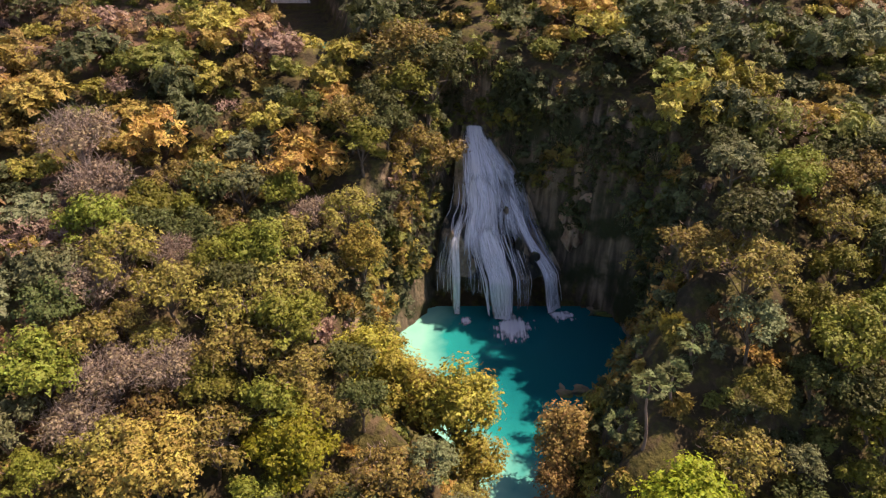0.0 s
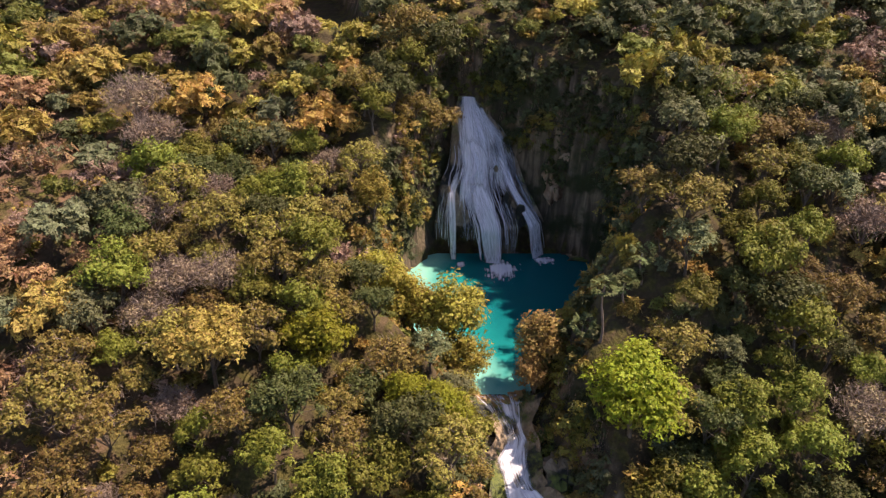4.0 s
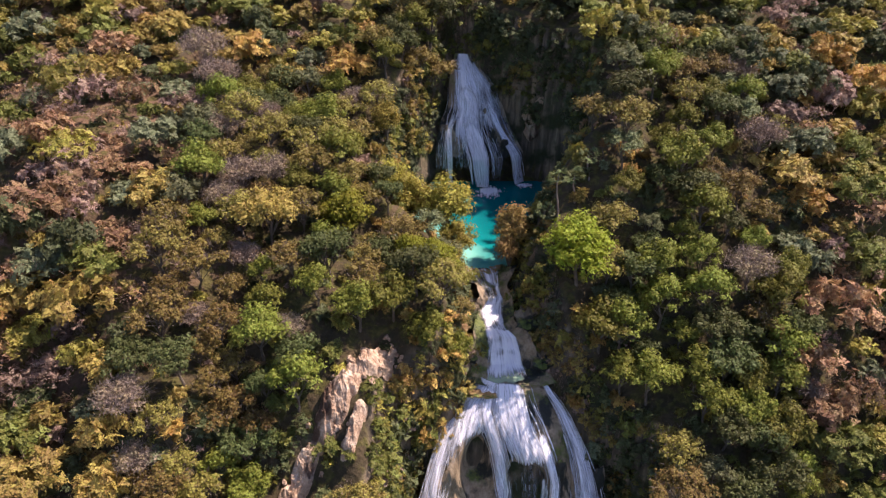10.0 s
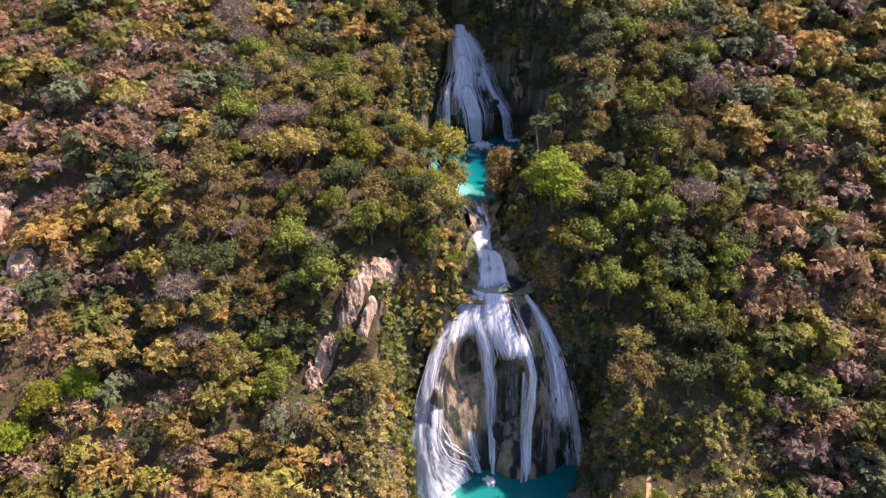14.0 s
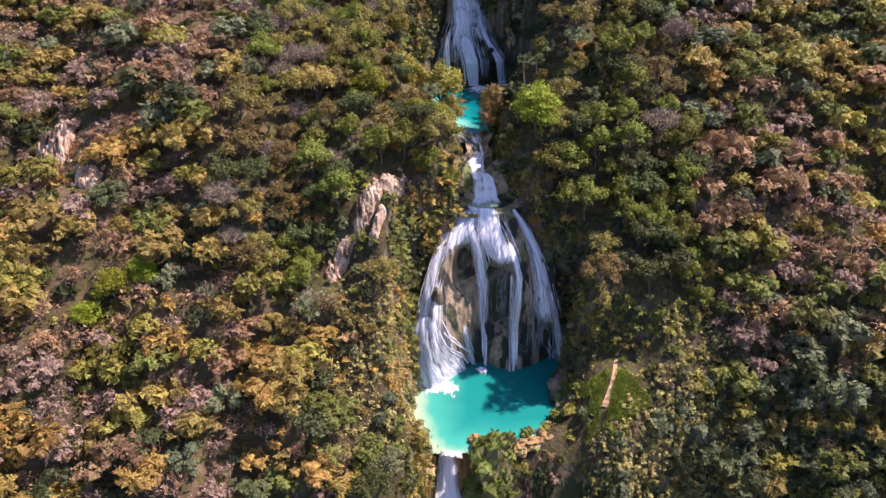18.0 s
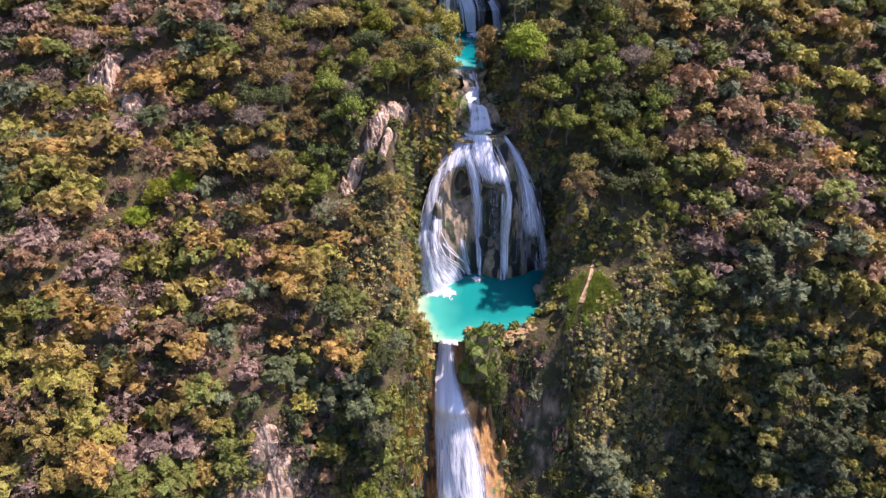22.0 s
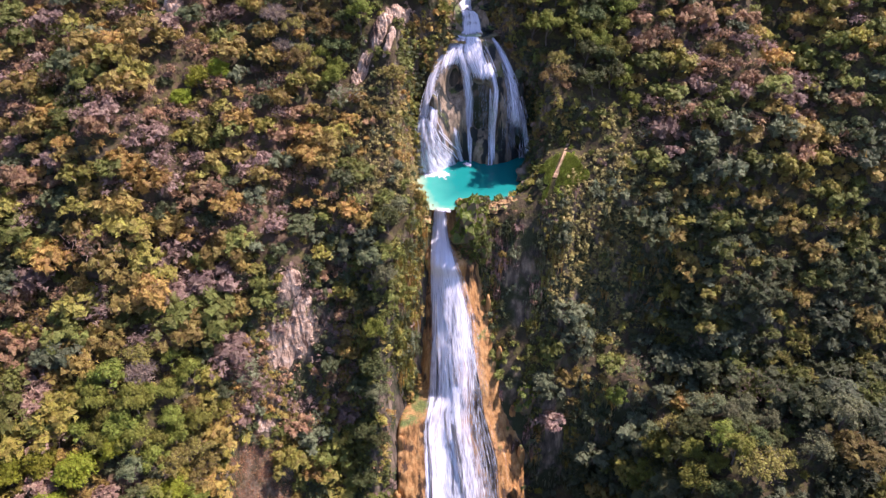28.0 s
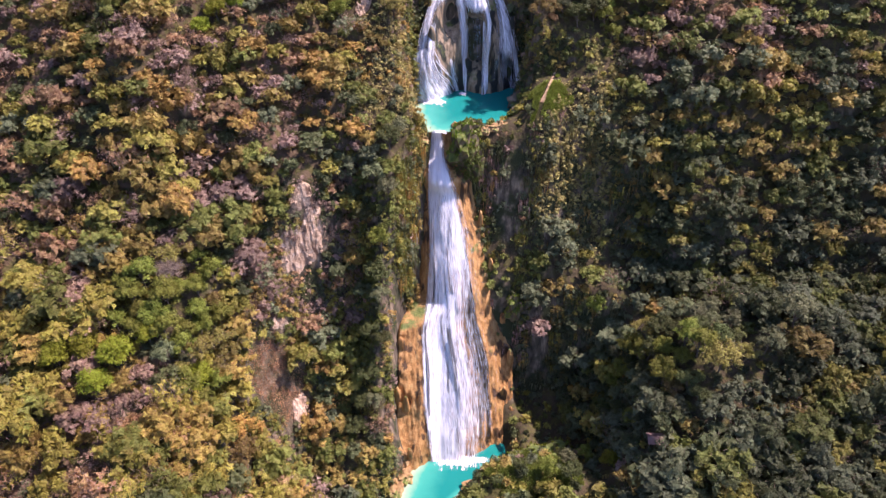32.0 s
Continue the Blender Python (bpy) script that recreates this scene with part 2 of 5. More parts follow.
# The stream's line: middle, bed, half width, width of the banks
MIDDLE = eased(knots("-400:-40 -130:-14 -90:-6 -74:2 -62:11 -37:10 -9:6 -5:4 -3:5.5 0:8.7 5:11.0 12:11.9 20:13.2 28:15 36:14 42:12 50:10.5 54:8.5 58:5.5 62:2.5 66:3 70:5 74:7 78:8.2 82:9.5 89:11 93:12.2 96:12.7 99:11.3 104:8 112:4 115:-2 119:-17 124:-21 150:-30 172:-36 300:-40"), 1)
BED = knots("-400:-60 -130:-8 -62:-3 -53:-2 -30:38 -14:70 -3:90 -1:92 22:92 27:94 34:126 40:129 50:133.5 56:138.5 60:138 93:138 99:141 104:150 114:165 118:172 122:174.5 170:175.5 178:196 300:226")
HALF = eased(knots("-130:7 -90:7 -74:8 -62:14 -40:15 -20:8 -10:4 -6:2 -4:3.5 -2:7.6 0:11.4 5:14.9 12:15.7 20:15.4 28:17 34:8 40:5 50:3.5 54:3.5 58:5.5 62:8.5 66:9.5 70:11.5 74:13 78:14.5 82:16.5 89:18 93:16.6 96:15 99:13 104:8 112:2.5 118:3 124:5 150:6 170:7 300:4"), 1)
BANK = knots("-130:30 -90:20 -62:10 -40:8 -10:7 20:7 40:7 56:7 75:7 84:5 90:4 106:4 112:5 200:9")


# ravines and ribs of the slopes: from, to, width, height
CREASES = [((-43, 34), (-43, 4), 7, 3), ((-22, -26), (-21, -62), 5, -8), ((-10, -22), (-11, -50), 4, 6), ((-60, 30), (-63, -34), 7, -7),
           ((75, -12), (78, -34), 6, -6), ((52, 18), (48, -14), 5, 3), ((64, 58), (82, 26), 6, -2), ((86, 66), (104, 24), 8, 5), ((-88, 60), (-92, 20), 7, -6), ((36, -40), (44, -58), 6, -6)]
# knolls and hollows: middle, reach, height
KNOLLS = [(-35, 20, 6, 6.3), (-29, 16, 7, -7.5), (-31, 69, 9, 5.2), (-9, 51, 6, -5.4), (-19, 17, 6, -7.0), (-7, 32, 4, -4.0), (-59, 3, 6, 5.0), (-27, -11, 8, 7.2), (-36, -27, 8, 7.0), (-85, -13, 10, 10.4), (-61, -30, 8, -8.0),
          (-58, -75, 9, -7.3), (-48, -59, 7, -4.4), (-15, -37, 5, -3.5), (-45, 10, 7, -4.0), (86, 10, 9, 2.4), (95, -14, 8, 4.3), (109, -51, 12, 6.0), (29, 38, 6, -3.0), (106, 40, 13, -14.0), (112, 20, 10, -6.0)]



SHORE = knots("50:3 56:3 60:3.5 64:2.5 68:-1 72:-6 76:-9 80:-10")


def ground_height(x, y):
    x, y = np.asarray(x, float), np.asarray(y, float)
    left = FAR_LEFT(y) + (NEAR_LEFT(y) - FAR_LEFT(y)) * sstep(-66, -28, x)
    right = NEAR_RIGHT(y) + (MID_RIGHT(y) - NEAR_RIGHT(y)) * sstep(0, 1, (x - 36 - 18 * sstep(-22, -32, y)) / 18)
    right = right + (FAR_RIGHT(y) - right) * sstep(68, 84, x)
    mid = MIDDLE(y)
    side = left + (right - left) * sstep(-12, 12, x - mid)
    rough = 7 * fbm(x / 26, y / 26, 1) + 2.4 * fbm(x / 7, y / 7, 3)
    spur = 5 * np.exp(-((x - 40) / 7) ** 2 - ((y - 5) / 9) ** 2) + 2 * np.exp(-((x - 54) / 8) ** 2 - ((y - 8) / 14) ** 2)
    rough = rough + spur + 2.2 * fbm((x + 0.4 * y) / 5, (y - 0.4 * x) / 16, 6) * sstep(90, 40, np.abs(x - 10))
    for (x0, y0), (x1, y1), wide, deep in CREASES:
        t = np.clip(((x - x0) * (x1 - x0) + (y - y0) * (y1 - y0)) / ((x1 - x0) ** 2 + (y1 - y0) ** 2), 0, 1)
        d = np.hypot(x - x0 - t * (x1 - x0), y - y0 - t * (y1 - y0)) + 3 * fbm(x / 12, y / 12, 7)
        rough = rough + deep * np.exp(-(d / wide) ** 2)
    for x0, y0, wide, high in KNOLLS:
        rough = rough + high * np.exp(-((x - x0) ** 2 + (y - y0) ** 2) / wide ** 2)
    off = np.abs(x - mid + 3 * fbm(x / 9, y / 9, 5))
    gentle = 1 + 1.1 * (x > mid) * sstep(53, 58, y) * sstep(86, 76, y)
    bank = sstep(0, 1, (off - HALF(y)) / (BANK(y) * gentle))
    h = BED(y) + (side + rough - BED(y)) * bank
    shore = sstep(0, 2.5, SHORE(y) - x) * sstep(55.5, 58, y) * sstep(78, 74, y)
    return h + np.maximum(141.5 + 1.6 * fbm(x / 4, y / 4, 2) - h, 0) * shore


def mesh_of(name, verts, faces, material, smooth=False):
    me = bpy.data.meshes.new(name)
    me.from_pydata([tuple(v) for v in verts], [], [tuple(f) for f in faces])
    me.materials.append(material)
    if smooth:
        me.polygons.foreach_set("use_smooth", np.ones(len(me.polygons), bool))
    me.update()
    return me


def big_mesh(name, verts, size, material, tint=None):
    """A mesh of loose faces with size corners each, from an array of corners."""
    n = len(verts) // size
    me = bpy.data.meshes.new(name)
    me.vertices.add(n * size)
    me.vertices.foreach_set("co", np.ascontiguousarray(verts, np.float32).ravel())
    me.loops.add(n * size)
    me.loops.foreach_set("vertex_index", np.arange(n * size, dtype=np.int32))
    me.polygons.add(n)
    me.polygons.foreach_set("loop_start", np.arange(0, n * size, size, dtype=np.int32))
    me.materials.append(material)
    if tint is not None:
        at = me.attributes.new("tint", "FLOAT_COLOR", "POINT")
        at.data.foreach_set("color", np.ascontiguousarray(np.c_[tint, np.ones(len(tint))], np.float32).ravel())
    me.update(calc_edges=True)
    return me


def grid_faces(nu, nv):
    a = np.arange(nu * nv).reshape(nv, nu)
    return np.stack([a[:-1, :-1], a[:-1, 1:], a[1:, 1:], a[1:, :-1]], -1).reshape(-1, 4)


def part(name, me, parent, label=""):
    ob = new(name, me)
    ob.parent = parent
    return tagged(ob, label) if label else ob


# ---- hillside ----
def axis(lo, hi, step, far_lo, far_hi):
    mid = np.arange(lo, hi + step, step)
    out, d, below, above = [], step, [lo], [mid[-1]]
    while below[-1] > far_lo:
        d *= 1.18
        below.append(below[-1] - d)
    d = step
    while above[-1] < far_hi:
        d *= 1.18
        above.append(above[-1] + d)
    return np.r_[below[:0:-1], mid, above[1:]]


gx, gy = axis(-130, 150, 1.5, -1800, 1800), axis(-120, 190, 1.5, -1800, 1500)
GX, GY = np.meshgrid(gx, gy)
GZ = ground_height(GX, GY)
ground = new("ground", mesh_of("ground", np.c_[GX.ravel(), GY.ravel(), GZ.ravel()], grid_faces(len(gx), len(gy)), GROUND, True))
tagged(ground, "steep brown hillside of dry soil, leaf litter and rock", "hillside", kind="structure")


# ---- falls: rock bodies and water ----
def sheet(name, surface, us, vs, material, thing, cover=None, label="", flow=None):
    """A surface(u, v) as a grid part; cover: how much water, on arrays of u and v."""
    U, V = np.meshgrid(us, vs)
    P = surface(U, V)
    me = mesh_of(name, np.stack([p.ravel() for p in P], -1), grid_faces(len(us), len(vs)), material, True)
    if cover is not None:
        at = me.attributes.new("cover", "FLOAT", "POINT")
        at.data.foreach_set("value", np.ascontiguousarray(cover(U, V).ravel(), np.float32))
        X, Y, Z = P
        down = np.zeros_like(X)
        down[1:] = np.cumsum(np.sqrt(np.diff(X, axis=0) ** 2 + np.diff(Y, axis=0) ** 2 + np.diff(Z, axis=0) ** 2), axis=0)
        wide = np.zeros_like(X)
        wide[:, 1:] = np.cumsum(np.sqrt(np.diff(X, axis=1) ** 2 + np.diff(Y, axis=1) ** 2), axis=1)
        wide = np.broadcast_to(wide.mean(0), wide.shape)
        uv = me.uv_layers.new(name="flow")
        idx = np.zeros(len(me.loops), np.int32)
        me.loops.foreach_get("vertex_index", idx)
        uv.data.foreach_set("uv", np.stack([wide.ravel()[idx], down.ravel()[idx]], -1).astype(np.float32).ravel())
    return part(name, me, thing, label)


def spot(name, label, category, at=(0, 0, 0), group="", kind=""):
    ob = new(name)
    ob.location = at
    bpy.context.view_layer.update()
    return tagged(ob, label, category, group, kind)


def edge_cover(v0, v1, full=1.0, head=0.04, foot=0.0):
    """Most water in the middle of a strand; head and foot: where it thins out at its ends."""
    def f(U, V):
        b = (V - v0) / (v1 - v0)
        end = sstep(0, head, b) * (sstep(0, foot, 1 - b) if foot else 1)
        return full * np.sin(math.pi * np.clip(U, 0, 1)) ** 1.1 * end + 0.16 * fbm(U * 3 + 9 * full, V * 5, 3)
    return f


# third fall: a long apron
L3 = eased(knots("-6:-10 0:-9.5 28:-9 40:-9 43.5:-8 45:-4.5 53:-3.5 69:-2.5 83:-1 94:1 99:1"), 1)
R3 = eased(knots("-6:31 0:31 28:30 43:25 53:22 69:18.5 83:13.5 90:10 95:9 99:9"), 2)


def apron(u, v, out=0.0, rib=1.0):
    z = 94.3 - v * 97
    l, r = L3(z), R3(z)
    x = l + (r - l) * u
    w = (r - l)
    y = -5.2 - 0.575 * (94.5 - z) + 0.30 * w * (2 * u - 1) ** 2
    ledge = sstep(46, 42.5, z) * sstep(0.42, 0.2, u)
    y = y - 0.30 * w * (2 * u - 1) ** 2 * 1.3 * sstep(46, 42.5, z) * sstep(0.48, 0.15, u) + 9 * sstep(0.03, 0.0, u)
    y = y - 3.0 * np.exp(-((z - 81.5) / 3.0) ** 2) + 1.8 * sstep(83, 86.5, z) * sstep(95, 91, z)
    ribs = 1.8 * fbm(x / 2.6, z / 14, 2) + 0.9 * fbm(x / 0.9, z / 4, 4) + 2.2 * fbm(x / 7, z / 7, 6)
    rim = sstep(0.34, 0.12, u) + sstep(0.70, 0.92, u)
    ribs = ribs * (1 + 0.5 * rim) + 1.1 * rim * fbm(x / 0.8, z / 7, 3)
    y = y - 3.4 * ledge + rib * ribs * sstep(0, 0.06, v)
    return x, y - out * 0.87, z + out * 0.5 + 0 * u


third_rock = spot("tufa_cliff", "golden and grey lime rock apron behind the tallest fall", "rock cliff")
sheet("rock_face", apron, np.linspace(0, 1, 90), np.linspace(0, 1, 170), TUFA_GOLD, third_rock)
third_fall = spot("waterfall", "tall white waterfall fanning over a golden rock apron", "waterfall")
WL = eased(knots("-4:2 2:2 9:0.8 19:-0.7 28:-0.9 36:-1.4 43:-0.9 45:-0.2 53:0.2 61:0.6 75:0.4 86:0.8 90:1.2 94:1.8"), 0.7)
WR = eased(knots("-4:26 2:26.2 9:27 19:26.2 28:24.1 36:21.7 43:20.2 53:19.2 61:17.2 69:15.2 75:13 80:11.3 83:10 84.5:9 86:7.6 88:7 94:6.1"), 0.7)


def on_apron(out, spread=1.0):
    def f(u, v):
        z = 94.3 - v * 97
        l, r = L3(z), R3(z)
        x = WL(z) + (WR(z) - WL(z)) * (0.5 + (u - 0.5) * spread)
        return apron((x - l) / (r - l), v, out + 0.25 * fbm(x / 1.2, z / 9, 1), 0.4)
    return f


sheet("main_sheet", on_apron(0.9), np.linspace(0, 1, 60), np.linspace(0, 0.975, 150), WATERFALL, third_fall,
      lambda U, V: sstep(0, 0.10, U) * sstep(0, 0.40 + 0.22 * V, 1 - U) * (1.0 + 0.3 * np.exp(-((V - 0.13) / 0.05) ** 2) - 0.10 * V + 0.8 * fbm(U * 9, V * 4, 3)))
# second fall: a rounded tufa dome
DOME_L = eased(knots("90:-4.2 94:-4.4 100:-4.9 108:-4.2 115:-2.4 119:-1.0 123:0.8 126:2.4 128:4.2 129:5.6 131:7"), 1.0)
DOME_R = eased(knots("90:31.6 94:31.4 100:30.6 108:29.2 115:27 119:25.4 123:23.4 126:21.6 128:19.8 129:18.6 131:17"), 1.0)


def dome(u, v, out=0.0):
    f = 1 - (1 - v) ** 2.0
    z = 129.7 - 36 * np.maximum(v, 0) ** 1.22
    x = DOME_L(z) + (DOME_R(z) - DOME_L(z)) * u
    yt = 37.6 - 0.8 * u - 0.5 * np.sin(math.pi * u)
    yb = 19.0 + 7.6 * u - 3.5 * np.abs(np.sin(math.pi * u)) ** 0.8 + 5 * np.exp(-((u - 0.42) / 0.16) ** 2)
    yb = np.where(u < 0.3, yb - 3.0 * sstep(0.3, 0.1, u), yb)
    y = yt + (yb - yt) * f + np.where(u < 0.5, 5.0, 0.8) * np.abs(2 * u - 1) ** 3 * (1 - v)
    lobes = 1.7 * fbm(x / 3.8, z / 16, 2) + 0.9 * fbm(x / 1.3, z / 5, 5)
    cave = 7 * np.exp(-((u - 0.28) / 0.11) ** 2 - ((v - 0.40) / 0.15) ** 2) + 8 * np.exp(-((u - 0.61) / 0.13) ** 4 - ((v - 0.62) / 0.23) ** 4) + 5 * np.exp(-((u - 0.89) / 0.06) ** 2 - ((v - 0.86) / 0.12) ** 2)
    y = y + (lobes + cave) * sstep(0.02, 0.25, v)
    return x + out * (u - 0.5) * 0.5, y - out * (0.25 + 0.75 * sstep(0, 0.3, v)), z + out * (1 - sstep(0, 0.35, v)) * 0.8


second_rock = spot("tufa_dome", "rounded grey lime rock dome hung with stone curtains", "rock cliff")
sheet("rock_face", dome, np.linspace(0, 1, 100), np.linspace(0, 1, 90), TUFA_GREY, second_rock)
second_fall = spot("waterfall", "broad white waterfall split into strands over a grey dome", "waterfall")


def stream(thing, name, surface, path, width, v0, v1, out=0.6, full=1.0, nv=60, label="", head=0.05, foot=0.0, core=0.95):
    """One strand that follows u = path(v) down a rock surface, width in u at top and foot: a thin core sheet and many single threads."""
    rng = np.random.RandomState(int(1000 * (width[0] + width[1] + v0 + full)) % 9973)

    def wide(v):
        return width[0] + (width[1] - width[0]) * (v - v0) / (v1 - v0)

    def f(a, v):
        u = path(v) + 0.008 * fbm(v * 9 + 3 * full, v * 0 + 10 * width[0], 2) + (a - 0.5) * (1 + 0.4 * fbm(v * 7, v * 0 + 5 * full, 5)) * wide(v)
        return surface(np.clip(u, -0.02, 1.02), v, out)

    strand = sheet(name, f, np.linspace(0, 1, 20), np.linspace(v0, v1, nv), WATERFALL, thing, edge_cover(v0, v1, full * core, head, foot), label)
    n = int(np.clip(8 + 90 * (width[0] + width[1]), 9, 70))
    rows, verts, faces, cover, flow = 34, [], [], [], []
    for i in range(n):
        o = np.clip(rng.normal() * 0.27, -0.62, 0.62)
        thin = rng.uniform(0.006, 0.016) * (1.6 if rng.rand() < 0.2 else 1.0)
        a = v0 + (v1 - v0) * (rng.rand() ** 2 * 0.45 + 0.02)
        b = v1 - (v1 - v0) * rng.rand() ** 3 * 0.35
        v = np.linspace(a, b, rows)
        u = path(v) + o * wide(v) + 0.22 * wide(v) * fbm(v * 5 + i, v * 0 + i * 0.7, 3)
        peak = full * rng.uniform(0.40, 0.85)
        fade = sstep(0, max(head, 0.10), (v - a) / (b - a)) * sstep(0, 0.12, (b - v) / (b - a))
        for k, side in enumerate((-0.5, 0.0, 0.5)):
            x, y, z = surface(np.clip(u + side * thin, -0.02, 1.02), v, out + 0.04 + 0.10 * rng.rand() * (k == 1))
            verts.append(np.stack([x + 0 * v, y + 0 * v, z + 0 * v], -1))
            cover.append((peak if k == 1 else 0.05) * fade)
            flow.append(np.stack([np.full(rows, 7.0 * i + 0.4 * k), -z + 0 * v], -1))
        base = i * 3 * rows
        for k in (0, 1):
            for j in range(rows - 1):
                p = base + k * rows + j
                faces.append((p, p + rows, p + rows + 1, p + 1))
    me = mesh_of(name + "_threads", np.concatenate(verts), faces, WATERFALL, True)
    me.attributes.new("cover", "FLOAT", "POINT").data.foreach_set("value", np.concatenate(cover).astype(np.float32))
    uv = me.uv_layers.new(name="flow")
    idx = np.zeros(len(me.loops), np.int32)
    me.loops.foreach_get("vertex_index", idx)
    uv.data.foreach_set("uv", np.concatenate(flow)[idx].astype(np.float32).ravel())
    return part("threads", me, strand)


def plunge(u, v, out=0.0):
    """As the dome, but water that has left the rock drops straight down."""
    lip = 0.30
    x0, y0, z0 = dome(u, np.minimum(v, lip), out)
    x1, y1, z1 = dome(u, v, out)
    far = np.sqrt(np.maximum(v - lip, 0))
    return np.where(v > lip, x0 + 0.4 * (x1 - x0), x1), np.where(v > lip, np.minimum(y0 - 2.2 * far, y1), y1), z1


def bend(*pairs):
    vs, us = zip(*pairs)
    return lambda v: np.interp(v, vs, us)


stream(second_fall, "crown_left", dome, bend((0, 0.28), (0.1, 0.18), (0.3, 0.18)), (0.36, 0.40), 0.0, 0.27, 0.5, 1.6, 40, foot=0.3, core=1.0)
stream(second_fall, "crown_veil", dome, bend((0, 0.40), (0.3, 0.38)), (0.62, 0.72), 0.0, 0.31, 0.45, 0.85, 40, foot=0.4)
stream(second_fall, "crown_thread", dome, bend((0.1, 0.08), (0.4, 0.10)), (0.16, 0.12), 0.08, 0.34, 0.6, 0.75, 40, foot=0.4)
stream(second_fall, "left_strand", dome, bend((0.05, 0.14), (0.14, 0.05), (0.31, 0.035), (0.72, 0.05)), (0.12, 0.12), 0.05, 0.76, 0.7, 1.15)
stream(second_fall, "arch_strand", dome, bend((0.08, 0.27), (0.18, 0.35), (0.28, 0.42), (0.40, 0.465)), (0.17, 0.06), 0.08, 0.46, 0.7, 1.25)
stream(second_fall, "left_apron", dome, bend((0.6, 0.06), (0.71, 0.075), (0.88, 0.145), (1, 0.18)), (0.16, 0.42), 0.56, 0.985, 0.9, 1.6, head=0.15, core=1.0)
stream(second_fall, "left_apron_threads", dome, bend((0.6, 0.08), (0.88, 0.17), (1, 0.22)), (0.12, 0.36), 0.64, 0.985, 1.4, 0.8, head=0.2)
stream(second_fall, "left_veil", dome, bend((0.45, 0.105), (0.75, 0.155)), (0.12, 0.14), 0.34, 0.82, 0.6, 0.85, foot=0.1, head=0.3)
stream(second_fall, "inner_thread", dome, bend((0.6, 0.20), (0.9, 0.275)), (0.05, 0.08), 0.60, 0.95, 0.6, 0.75, head=0.3)
stream(second_fall, "thin_strand", dome, bend((0.66, 0.335), (1, 0.39)), (0.04, 0.055), 0.66, 0.99, 0.6, 0.95, head=0.2)
stream(second_fall, "centre_strand", plunge, bend((0.02, 0.31), (0.13, 0.31), (0.31, 0.43), (0.51, 0.48), (1, 0.485)), (0.13, 0.036), 0.02, 0.995, 0.9, 1.3, 80)
stream(second_fall, "crown_right", dome, bend((0, 0.50), (0.13, 0.54), (0.31, 0.64), (0.5, 0.655)), (0.46, 0.27), 0.0, 0.37, 0.8, 1.45, 40, foot=0.25, core=1.0)
stream(second_fall, "right_strand", plunge, bend((0.2, 0.74), (0.42, 0.785), (0.71, 0.735), (1, 0.72)), (0.08, 0.055), 0.2, 0.995, 0.9, 1.3, 80)
stream(second_fall, "right_thread", plunge, bend((0.4, 0.72), (1, 0.68)), (0.04, 0.03), 0.4, 0.995, 0.9, 0.9, 80)
stream(second_fall, "right_veil", plunge, bend((0.4, 0.65), (1, 0.63)), (0.26, 0.18), 0.32, 0.80, 0.8, 0.55, foot=0.5, core=0.6)
stream(second_fall, "outer_strand", dome, bend((0, 0.97), (0.31, 0.965), (0.55, 0.935), (0.74, 0.89)), (0.09, 0.17), 0.0, 0.78, 0.8, 1.2, 70, foot=0.2)
stream(second_fall, "outer_veil", dome, bend((0.3, 0.93), (0.55, 0.90), (0.95, 0.86)), (0.14, 0.22), 0.34, 0.97, 0.7, 0.75, 60, head=0.3, foot=0.2)
stream(second_fall, "outer_thread", plunge, bend((0.66, 0.90), (1, 0.875)), (0.09, 0.08), 0.66, 0.995, 1.0, 1.1, head=0.1)
stream(second_fall, "outer_edge_thread", dome, bend((0.5, 0.97), (0.75, 0.965), (1, 0.975)), (0.05, 0.07), 0.45, 0.995, 1.0, 1.0, head=0.2)
stream(second_fall, "outer_veil", dome, bend((0.7, 0.92), (1, 0.925)), (0.10, 0.12), 0.72, 0.99, 0.9, 0.55, head=0.2)


def stone_curtain(thing, surface, u, v, wide, high, seed, material):
    """A hanging lobe of lime rock on a rock face."""
    x, y, z = (float(c) for c in surface(np.array(u), np.array(v)))
    bm = bmesh.new()
    bmesh.ops.create_icosphere(bm, subdivisions=3, radius=1)
    for w in bm.verts:
        n = w.co.normalized()
        taper = 0.62 + 0.38 * n.z
        d = 1 + 0.28 * noise.noise(Vector((n.x * 2.6, n.y * 2.6, n.z * 0.9 + seed))) + 0.12 * noise.noise(Vector((n.x * 7, n.y * 7, n.z * 1.5 - seed)))
        w.co = Vector((x + n.x * d * wide * taper, y + 0.5 * wide + n.y * d * wide * 0.7 * taper, z + n.z * d * high))
    me = bpy.data.meshes.new("stone_curtain")
    bm.to_mesh(me)
    bm.free()
    me.materials.append(material)
    me.polygons.foreach_set("use_smooth", np.ones(len(me.polygons), bool))
    return part("stone_curtain", me, thing)


for i, (u, v, w, h) in enumerate(((0.50, 0.84, 2.0, 4.5), (0.36, 0.80, 1.4, 4.5), (0.13, 0.55, 1.8, 5), (0.76, 0.75, 1.5, 5), (0.79, 0.45, 1.4, 5), (0.985, 0.55, 1.4, 6),
                                  (0.74, 0.93, 1.6, 2.6), (0.86, 0.66, 1.1, 4), (0.27, 0.90, 1.3, 3), (0.97, 0.85, 1.3, 4))):
    stone_curtain(second_rock, dome, u, v, w, h, 3.7 * i, TUFA_GREY)

